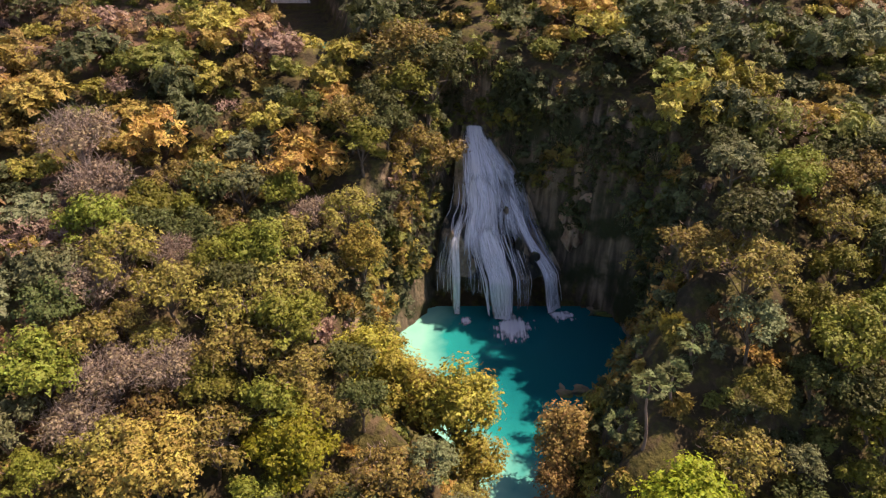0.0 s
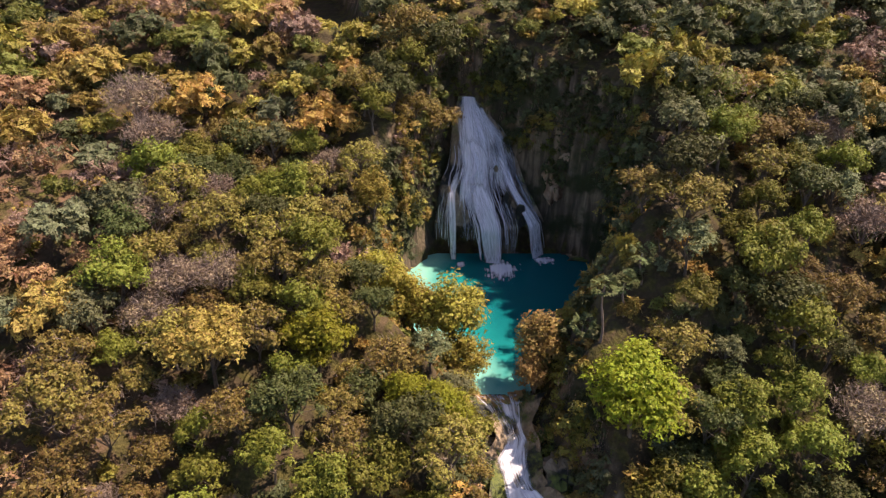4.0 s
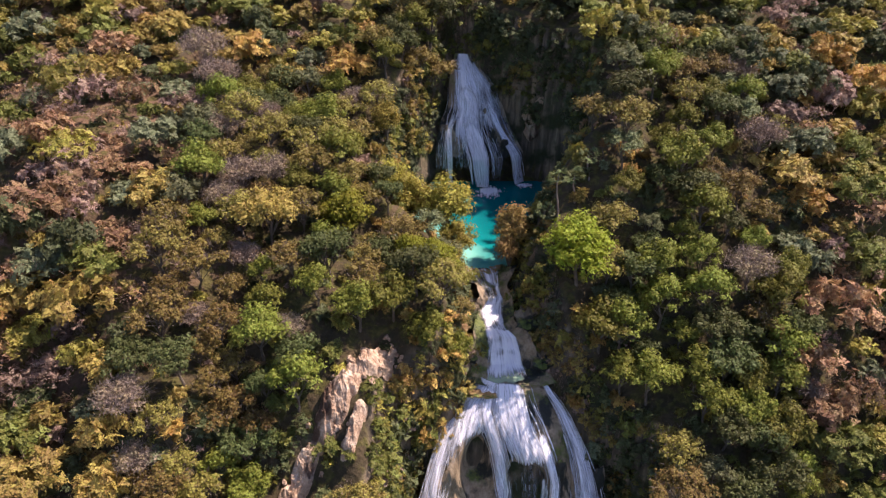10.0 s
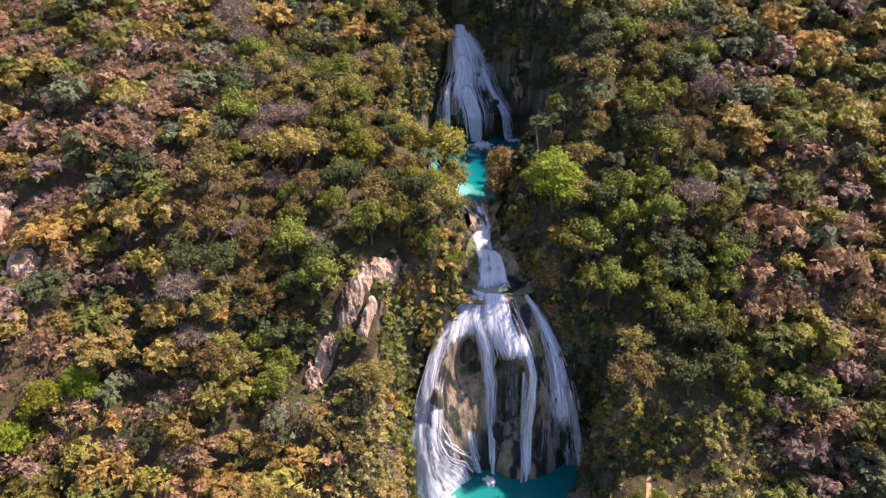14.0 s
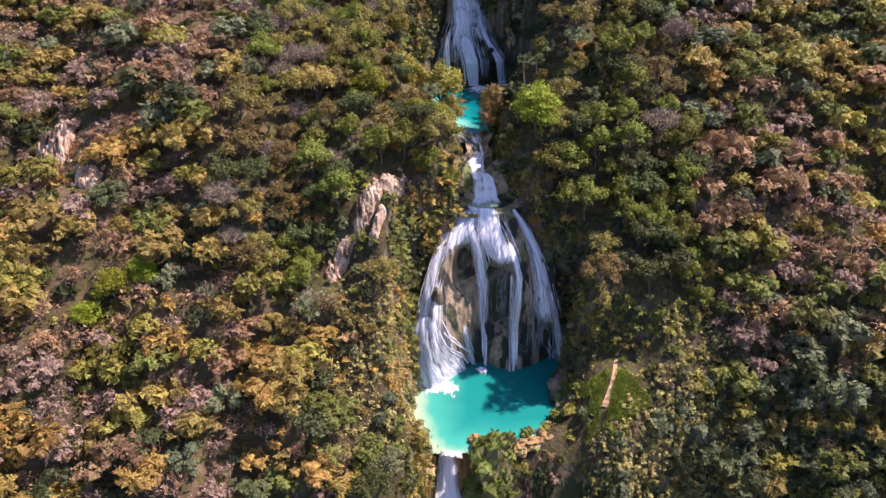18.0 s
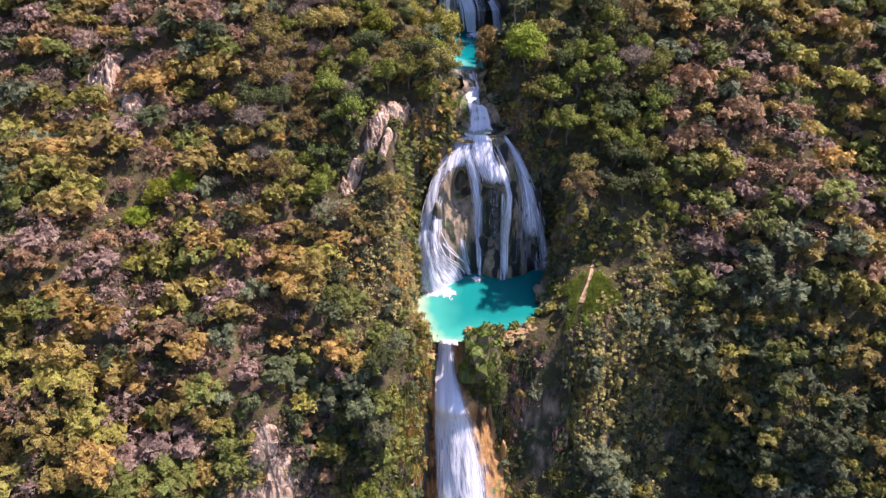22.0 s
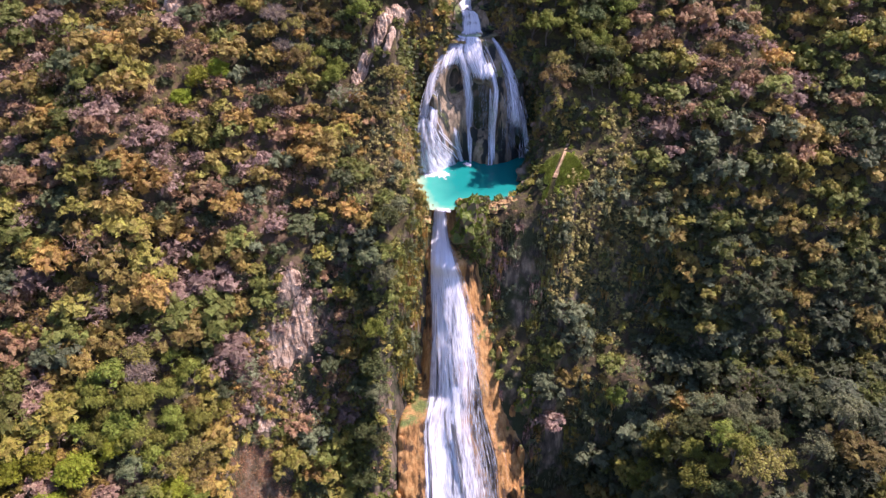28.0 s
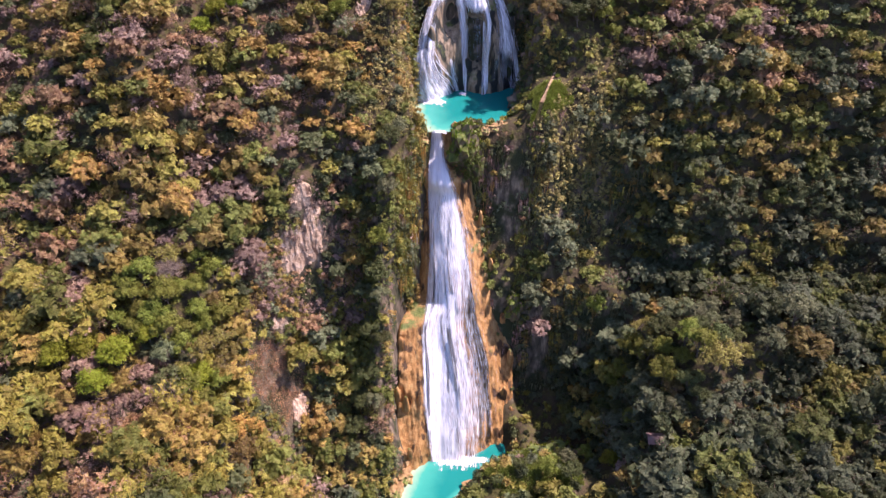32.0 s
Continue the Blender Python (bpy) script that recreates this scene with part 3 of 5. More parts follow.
for i, (u, v, w, h) in enumerate(((0.06, 0.60, 1.6, 6.0), (0.03, 0.76, 1.5, 6.5), (0.10, 0.80, 1.7, 8.0), (0.05, 0.92, 1.8, 6.0), (0.14, 0.93, 1.5, 5.0), (0.95, 0.62, 1.6, 6.0), (0.97, 0.75, 1.8, 7.0), (0.92, 0.84, 1.5, 6.0), (0.96, 0.45, 1.3, 7.0),
                                  (0.98, 0.92, 1.7, 5.0), (0.94, 0.30, 1.0, 6.0), (0.04, 0.40, 1.0, 8.0))):
    stone_curtain(third_rock, apron, u, v, w, h, 1.9 * i, TUFA_GOLD)

for name, line, wide, v0, v1, full in (("right_threads", bend((0.2, 0.66), (0.6, 0.72), (0.96, 0.78)), (0.14, 0.22), 0.16, 0.96, 0.55),
                                       ("left_threads", bend((0.1, 0.26), (0.5, 0.28), (0.96, 0.31)), (0.08, 0.08), 0.05, 0.96, 0.7),
                                       ("centre_threads", bend((0.08, 0.42), (0.5, 0.45), (0.96, 0.52)), (0.18, 0.26), 0.06, 0.96, 0.8)):
    stream(third_fall, name, apron, line, wide, v0, v1, 0.8, full, 60, core=0.25, head=0.1, foot=0.1)

# cascade between the first pool and the dome
CHUTE_Y = knots("0:56.6 0.12:55 0.2:53.5 0.3:51.5 0.4:49 0.5:46.5 0.56:44.6 0.62:43.6 0.9:41.2 0.93:40.6 1:36.6")
CHUTE_Z = knots("0:140.6 0.08:140.0 0.12:138.9 0.2:138.3 0.24:137.4 0.3:137.0 0.36:136.2 0.4:135.8 0.46:135.4 0.5:135.2 0.56:134.9 0.62:134.2 0.9:130.2 0.93:129.9 1:129.6")
CHUTE_X = knots("0:8 0.15:9.6 0.3:10.6 0.4:9.8 0.5:10.2 0.62:11.4 1:12.2")
CHUTE_W = knots("0:8.5 0.1:6 0.2:3.4 0.3:3.6 0.4:5.0 0.5:4.2 0.6:6.0 0.9:7.6 1:10")


def chute(u, v, out=0.0):
    x = CHUTE_X(v) + (u - 0.5) * CHUTE_W(v)
    y = CHUTE_Y(v) + 1.2 * fbm(x / 2, v * 6, 4)
    return x, y - 0.6 * out, CHUTE_Z(v) + out + 0.8 * fbm(x / 1.4, y / 1.4, 2)


chute_rock = spot("rocky_chute", "stepped brown rock bed of a short cascade", "rock bed")
sheet("rock_bed", lambda u, v: chute(-0.3 + 1.6 * u, v, -0.25 + 1.5 * (2 * u - 1) ** 2), np.linspace(0, 1, 30), np.linspace(0, 1, 50), TUFA_GREY, chute_rock)
chute_fall = spot("cascade", "short white cascade tumbling between two waterfalls", "cascade")
def broken(lift):
    return lambda U, V: sstep(0, 0.2, U) * sstep(0, 0.2, 1 - U) * (0.66 + lift + 1.3 * fbm(U * 3.2, V * 9, 3)) * sstep(1.0, 0.93, V)


sheet("upper_steps", lambda u, v: chute(u, v, 0.35), np.linspace(0, 1, 30), np.linspace(0, 0.57, 60), WATERFALL, chute_fall, broken(0.0))
sheet("drop_sheet", lambda u, v: chute(u, v, 0.45), np.linspace(0, 1, 30), np.linspace(0.55, 0.98, 50), WATERFALL, chute_fall, broken(0.35))

# first fall: a bell-shaped curtain over a cave
BELL_L = eased(knots("-1:3.8 0:3.4 0.15:2.4 0.3:1.8 0.5:2.0 0.68:-0.4 1:-1.2 2:-1.2"), 0.07)
BELL_R = eased(knots("-1:6.4 0:6.9 0.12:8.9 0.3:12.2 0.5:14.4 0.68:15.8 1:19.5 2:19.5"), 0.05)


def bell(u, v, out=0.0):
    z = 167 - 20.0 * v
    l, r = BELL_L(v), BELL_R(v)
    x = l + (r - l) * u
    y = 112.5 - 17 * v ** 0.9 + 3.2 * (2 * u - 1) ** 2 * v + 1.6 * fbm(x / 3, z / 8, 2) + 0.6 * fbm(x / 1.1, z / 3, 4)
    return x, y - out, z + 0.4 * out


def curtain(u, v, out=0.0):
    """The bell, then a free drop to the pool below its rim."""
    lip = 0.76
    x, y, z = bell(u, np.minimum(v / lip, 1), out)
    d = np.maximum(v - lip, 0) / (1 - lip)
    return x, y - 0.9 * np.sqrt(d), z - 6.6 * d


first_rock = spot("tufa_bell", "bell of grey lime rock overhanging a dark cave", "rock cliff")
sheet("rock_face", bell, np.linspace(0, 1, 70), np.linspace(0, 1, 70), TUFA_GREY, first_rock)
sheet("underside", lambda u, v: (bell(u, 1 + 0 * v)[0], bell(u, 1 + 0 * v)[1] + 6 * v, 147 - 0.5 * v + 0 * u), np.linspace(0, 1, 40), np.linspace(0, 1, 6), TUFA_GREY, first_rock)
for i, (u, v, w, h) in enumerate(((0.04, 0.9, 1.0, 3.0), (0.12, 0.8, 0.8, 2.6), (0.70, 0.86, 1.2, 3.0), (0.80, 0.93, 1.3, 2.6), (0.66, 0.62, 0.8, 2.2), (0.30, 0.95, 0.9, 1.8), (0.90, 0.40, 0.8, 2.0))):
    stone_curtain(first_rock, bell, u, v, w, h, 2.3 * i, TUFA_GREY)
first_fall = spot("waterfall", "bell-shaped lavender-white waterfall dropping into a shaded pool", "waterfall")
stream(first_fall, "crown_sheet", curtain, bend((0, 0.5), (0.2, 0.45), (0.5, 0.40)), (0.9, 0.62), 0.0, 0.50, 0.5, 1.55, foot=0.35, head=0.02, core=1.0)
stream(first_fall, "broad_sheet", curtain, bend((0.2, 0.34), (0.5, 0.40), (0.8, 0.41)), (0.50, 0.50), 0.2, 0.74, 0.6, 1.30, foot=0.35, head=0.2, core=1.0)
stream(first_fall, "crown_edge", curtain, bend((0.03, 0.75), (0.25, 0.80), (0.45, 0.74)), (0.46, 0.42), 0.03, 0.60, 0.5, 1.05, foot=0.3, head=0.1)
stream(first_fall, "shoulder_sheet", curtain, bend((0.2, 0.62), (0.4, 0.68), (0.66, 0.74)), (0.36, 0.34), 0.22, 0.62, 0.55, 0.7, foot=0.35, head=0.2)
stream(first_fall, "rim_threads", curtain, bend((0.6, 0.36), (1, 0.37)), (0.46, 0.46), 0.56, 0.86, 0.7, 0.75, foot=0.35, head=0.2, core=0.2)
stream(first_fall, "centre_strand", curtain, bend((0.4, 0.42), (0.75, 0.50), (1, 0.53)), (0.26, 0.17), 0.45, 1.0, 0.9, 2.2, head=0.3, core=0.95)
stream(first_fall, "left_strand", curtain, bend((0.35, 0.17), (0.6, 0.155), (1, 0.17)), (0.10, 0.06), 0.36, 1.0, 0.8, 1.6, head=0.35)
stream(first_fall, "left_veil", curtain, bend((0.4, 0.10), (0.7, 0.06), (1, 0.06)), (0.16, 0.12), 0.40, 0.90, 0.6, 0.9, foot=0.3, head=0.35, core=0.3)
stream(first_fall, "right_strand", curtain, bend((0.25, 0.66), (0.45, 0.80), (0.7, 0.885), (1, 0.955)), (0.10, 0.15), 0.25, 1.0, 0.8, 1.6, head=0.3)
stream(first_fall, "right_edge_threads", curtain, bend((0.15, 0.80), (0.5, 0.92), (1, 0.98)), (0.14, 0.08), 0.15, 0.85, 0.6, 0.75, head=0.3, foot=0.2, core=0.2)
stream(first_fall, "inner_veil", curtain, bend((0.55, 0.66), (1, 0.67)), (0.20, 0.16), 0.50, 0.98, 0.7, 0.75, head=0.3, foot=0.2, core=0.4)

# upper fall, far behind the woods
upper_fall = spot("waterfall", "distant white waterfall above the wooded hillside", "waterfall")
sheet("main_sheet", lambda u, v: (-41 + 11 * u + 2 * fbm(u * 4, v * 2, 3), 172.0 - 2 * v + 0 * u, 196 - 21 * v + 0 * u), np.linspace(0, 1, 24), np.linspace(0, 1, 30), WATERFALL, upper_fall,
      lambda U, V: sstep(0, 0.2, U) * sstep(0, 0.2, 1 - U))


# ---- pools ----
def pool(name, label, material, z, y0, y1, left, right, sill=20.0):
    """A level sheet of water between its two shores; depth grows from the shores and from the outlet inwards."""
    U, V = np.meshgrid(np.linspace(0, 1, 70), np.linspace(y0, y1, 70))
    l, r = left(V), right(V)
    ragged = 1.5 * fbm(U * 0 + V / 2.2, V * 0 + z, 2)
    X = l + ragged + (r - l - 2 * ragged * U) * U
    V = V + (1 - (V - y0) / (y1 - y0)) ** 6 * 2.6 * fbm(X / 2.0, V * 0 + z, 4)
    me = mesh_of(name, np.stack([X.ravel(), V.ravel(), np.full(X.size, z)], -1), grid_faces(70, 70), material, True)
    d = np.minimum(np.minimum((X - l - 3.5) / 15, (r - X) / 5), np.minimum((V - y0 + 1) / sill, 1.0))
    at = me.attributes.new("depth", "FLOAT", "POINT")
    at.data.foreach_set("value", np.clip(d, 0, 1).ravel().astype(np.float32))
    return tagged(new(name, me), label, "pool", kind="structure")


pool("water_1", "deep blue-green pool in a shaded rock bowl", POOL_UPPER, 140.5, 56.8, 104,
     eased(knots("56:3 62:3 66:1.5 70:-2.5 76:-5.5 85:-7.5 93:-6.5 99:-3"), 1), eased(knots("56:12.5 62:14 70:21 76:26 82:30 89:33 95:32 100:28"), 1), 26)
pool("water_2", "milky turquoise pool below the dome fall", POOL_MIDDLE, 94.5, -5.6, 36,
     eased(knots("-6:1.4 -5:-0.5 -4:-2.8 0:-6 8:-8 15:-8 20:-7 30:-4"), 0.5), eased(knots("-6:5.8 -4.5:8 -2.5:14 -1:20 3:29 12:32 20:33 28:35 34:31"), 0.5), 14)
pool("water_3", "turquoise pool at the foot of the tallest fall", POOL_MIDDLE, 0.0, -140, -48,
     eased(knots("-118:-30 -90:-18 -74:-9 -66:-7 -62:-5 -55:-3"), 1), eased(knots("-118:-5 -90:4 -80:9 -74:12 -68:19 -63:26 -58:31 -50:34"), 1))
pool("water_4", "small blue pool glimpsed between treetops", POOL_MIDDLE, 175.6, 112, 135, knots("112:-16 119:-22 135:-31"), knots("112:-12 119:-16 135:-20"))
pool("water_5", "thin sheet of pale blue water on top of the dome", POOL_MIDDLE, 129.9, 36.7, 40.8, knots("36.6:9.8 38:8.6 39.5:9 41:10.5"), knots("36.6:13.2 38:15.2 39.5:14.8 41:13.5"))


def foam(thing, x, y, z, rx, ry, seed):
    U = np.linspace(-1, 1, 26)
    return sheet("foam", lambda u, v: (x + rx * u, y + ry * v, z + 0.05 + 0.35 * np.maximum(0, 1 - u * u - v * v) * (0.6 + fbm(u * 4 + seed, v * 4, 3))), U, U, FOAM, thing,
                 lambda A, B: 1.25 * np.maximum(0, 1 - np.hypot(A, B) * (1 + 1.3 * fbm(A * 4 + seed, B * 4, 2))), "white foam where the water lands")


foam(first_fall, 11.0, 91.5, 140.5, 5.0, 4.5, 1)
foam(first_fall, 3.6, 93.5, 140.5, 1.6, 1.6, 2)
foam(first_fall, 19.5, 95.0, 140.5, 3.2, 2.2, 3)
foam(second_fall, 1.2, 15.0, 94.5, 7.5, 4.2, 4)
foam(second_fall, 11.5, 21.0, 94.5, 2.6, 2.2, 5)
foam(second_fall, 20.5, 24.0, 94.5, 2.6, 1.8, 6)
foam(second_fall, 29.5, 27.0, 94.5, 3.0, 1.8, 7)
foam(third_fall, 13.0, -60.5, 0.0, 13.5, 4.5, 8)
foam(third_fall, 4.6, -5.4, 94.4, 3.4, 1.6, 9)
foam(second_fall, -3.0, 15.5, 94.5, 3.0, 2.4, 10)


# ---- plants ----
RNG = np.random.RandomState(7)


def unit(v):
    return v / np.maximum(np.linalg.norm(v, axis=-1, keepdims=True), 1e-9)


def lumps_of(rng, n, rx, rz, base):
    """Centres and radii of the leaf masses of a crown, wider than high, with an uneven outline."""
    d = unit(rng.normal(size=(n, 3)))
    d[:, 2] = np.abs(d[:, 2]) * 0.9 - 0.15
    c = d * rng.uniform(0.25, 0.92, (n, 1)) ** 0.7 * np.array([rx, rx, rz])
    c[:, 2] += base
    return c, rng.uniform(0.16, 0.36, n) * (0.55 * rx + 0.45 * rz)


def leaf_cards(rng, n, centres, radii, size, corners):
    """Loose leaf sprays over the masses: triangles or four-cornered leaves."""
    w = radii ** 2
    k = rng.choice(len(radii), n, p=w / w.sum())
    d = unit(rng.normal(size=(n, 3)))
    d[:, 2] = np.where(d[:, 2] < -0.35, -d[:, 2], d[:, 2])
    p = centres[k] + d * (radii[k] * rng.uniform(0.3, 1.35, n))[:, None]
    nrm = unit(d * 0.9 + rng.normal(size=(n, 3)) * 0.38 + [0, 0, 0.35])
    a = unit(np.cross(nrm, rng.normal(size=(n, 3))))
    b = np.cross(nrm, a)
    s = (size * rng.uniform(0.55, 1.35, n))[:, None]
    if corners == 3:
        return np.stack([p + a * s * 0.62, p - a * s * 0.42 + b * s * 0.40, p - a * s * 0.42 - b * s * 0.45], 1)
    return np.stack([p + a * s * 0.62, p + b * s * 0.33 + nrm * s * 0.08, p - a * s * 0.5, p - b * s * 0.33 - nrm * s * 0.05], 1)


def twig_cards(rng, n, rx, rz, base, corners=3):
    """Slivers of bare twig, spreading upwards and outwards."""
    d = unit(rng.normal(size=(n, 3)))
    d[:, 2] = np.abs(d[:, 2])
    p = d * rng.uniform(0.25, 1.0, (n, 1)) * np.array([rx, rx, rz]) + [0, 0, base]
    t = unit(0.45 * d + rng.normal(size=(n, 3)) * 0.7 + [0, 0, 0.25])
    side = unit(np.cross(t, rng.normal(size=(n, 3))))
    ln, w = rng.uniform(0.4, 1.3, (n, 1)) * rx / 4, rng.uniform(0.02, 0.045, (n, 1)) * rx / 4
    return np.stack([p - side * w, p + side * w, p + t * ln], 1)


def branch(bm, a, b, ra, rb, sides=6):
    a, b = Vector(a), Vector(b)
    q = (b - a).to_track_quat("Z", "Y")
    rings = [[bm.verts.new(c + q @ Vector((r * math.cos(2 * math.pi * i / sides), r * math.sin(2 * math.pi * i / sides), 0))) for i in range(sides)] for c, r in ((a, ra), (b, rb))]
    for i in range(sides):
        bm.faces.new((rings[0][i], rings[0][(i + 1) % sides], rings[1][(i + 1) % sides], rings[1][i]))


def trunk_mesh(rng, height, centres, radius, material, forks=2):
    """A bent, tapered trunk with limbs that reach into the leaf masses."""
    bm = bmesh.new()
    p, r = Vector((0, 0, -1.5)), radius
    stops = [p]
    for i in range(1, 5):
        q = Vector((rng.normal() * 0.10 * height * 0.3, rng.normal() * 0.10 * height * 0.3, -1.5 + (height * 0.62 + 1.5) * i / 4))
        branch(bm, p, q, r, r * 0.84)
        p, r = q, r * 0.84
        stops.append(q)
    for c in centres:
        s = stops[rng.randint(2, 5)]
        m = s.lerp(Vector(c), 0.5) + Vector((rng.normal() * 0.3, rng.normal() * 0.3, 0.25))
        branch(bm, s, m, r * 0.6, r * 0.4, 5)
        branch(bm, m, Vector(c), r * 0.4, r * 0.14, 5)
    me = bpy.data.meshes.new("trunk")
    bm.to_mesh(me)
    bm.free()
    me.materials.append(material)
    return me


def make_tree(seed, name, label, category, height, rx, rz, leaves, size, leaf_mat, bark=None, twigs=0, n_lumps=26, radius=None):
    rng = np.random.RandomState(seed)
    base = height - rz
    c, r = lumps_of(rng, n_lumps, rx, rz, base)
    tree = spot(name, label, category)
    part("trunk", trunk_mesh(rng, height, c, radius or 0.03 * height, bark or BARK), tree)
    if leaves:
        part("crown", big_mesh("crown", leaf_cards(rng, leaves, c, r, size, 3).reshape(-1, 3), 3, leaf_mat), tree)["kind"] = "stuff"
    if twigs:
        part("branchwork", big_mesh("branchwork", twig_cards(rng, twigs, rx, rz, base).reshape(-1, 3), 3, bark or BARK_PALE), tree)["kind"] = "stuff"
    return tree


def place(tree, x, y, scale=1.0, turn=0.0, sink=0.0):
    z = float(ground_height(x, y)) - sink
    return copy_thing(tree, pose(x, y, z, 0, 0, turn) @ Matrix.Scale(scale, 4))


# bare rock faces: middle, half sizes, turn
BARE = [(-9, 30, 4.5, 1.6, 48), (-14, 24.5, 5, 1.9, 50), (-19.5, 18.5, 4.0, 1.5, 48), (-11.5, 21, 3.0, 1.0, 62), (-38.5, -38, 5.0, 2.8, 30), (-33, -34.5, 4.5, 2.4, 55), (-35.5, -30.5, 3.2, 1.6, 20), (-73, 25, 2.6, 2.4, 0), (-84, 34, 5, 4, 20), (-36.5, -65, 4, 1.2, 80), (-42, -52, 2.5, 1.0, 20)]


def is_open(x, y):
    off = x - MIDDLE(y)
    open_ = np.abs(off) < np.where(y > 126, 7.5, np.where(y > 117, 2.0, HALF(y) + 1.6))
    open_ |= (y > -64) & (y < -4) & (x > L3(94.5 + (y + 5) / 0.575) - 1) & (x < R3(94.5 + (y + 5) / 0.575) + 0.5)
    open_ |= (y > -104) & (y < -58) & (x > 2 + 0.45 * (y + 74) - 9) & (x < 12 + 0.9 * (y + 74))
    open_ |= ((x + 35) / 4) ** 2 + ((y - 165) / 12) ** 2 < 1
    open_ |= ((x + 20.5) / 1.6) ** 2 + ((y - 115) / 4) ** 2 < 1
    open_ |= (np.abs(x - 39.5 + (9 - y) * 0.38) < 0.7) & (y > -3) & (y < 17)
    return open_


def dry_slope(x, y):
    """Patches of dry grass and pink soil without trees."""
    out = ((x + 42.5) / 8) ** 2 + ((y + 63) / 12) ** 2 < 0.75 + 1.8 * fbm(x / 5, y / 5, 6)
    return out | (((x + 84) / 8) ** 2 + ((y - 31) / 9) ** 2 < 0.5 + 2.0 * fbm(x / 5, y / 5, 2))


def is_bare(x, y, grow=0.2):
    out = np.zeros(np.shape(x), bool)
    for cx, cy, a, b, turn in BARE:
        c, s = math.cos(radians(turn)), math.sin(radians(turn))
        u, v = ((x - cx) * c + (y - cy + 0.5 * grow) * s) / (a + grow), (-(x - cx) * s + (y - cy + 0.5 * grow) * c) / (b + grow)
        out |= u * u + v * v < 0.8 + 2.0 * fbm(x / 2.5, y / 2.5, 2)
    return out


def slope_at(x, y):
    e = 1.2
    sx = (ground_height(x + e, y) - ground_height(x - e, y)) / (2 * e)
    return sx, (ground_height(x, y + e) - ground_height(x, y - e)) / (2 * e)


def scatter(n, lo, hi, gap, rng):
    """Spots on the hillside, as dense on steep ground as on level, that keep their distance from one another."""
    x, y = rng.uniform(lo[0], hi[0], n), rng.uniform(lo[1], hi[1], n)
    keep = ~is_open(x, y)
    x, y = x[keep], y[keep]
    sx, sy = slope_at(x, y)
    keep = rng.rand(len(x)) < np.sqrt(1 + sx * sx + sy * sy) / 4
    x, y, sx, sy = x[keep], y[keep], sx[keep], sy[keep]
    z = ground_height(x, y)
    cells, out = {}, []
    for i, p in enumerate(zip(x.tolist(), y.tolist(), z.tolist())):
        k0, k1, k2 = int(p[0] // gap), int(p[1] // gap), int(p[2] // gap)
        near = [q for a in (-1, 0, 1) for b in (-1, 0, 1) for c in (-1, 0, 1) for q in cells.get((k0 + a, k1 + b, k2 + c), ())]
        if all((p[0] - q[0]) ** 2 + (p[1] - q[1]) ** 2 + (p[2] - q[2]) ** 2 > gap * gap for q in near):
            cells.setdefault((k0, k1, k2), []).append(p)
            out.append(i)
    return np.c_[x[out], y[out], z[out], sx[out], sy[out]]


# tones of the woods
TONES = np.array([1.66, 1.39, 1.84]) * np.array([(0.10, 0.125, 0.020), (0.17, 0.175, 0.026), (0.060, 0.080, 0.024), (0.18, 0.155, 0.03), (0.23, 0.17, 0.034),
                                                (0.20, 0.142, 0.056), (0.088, 0.115, 0.044), (0.178, 0.140, 0.082)])


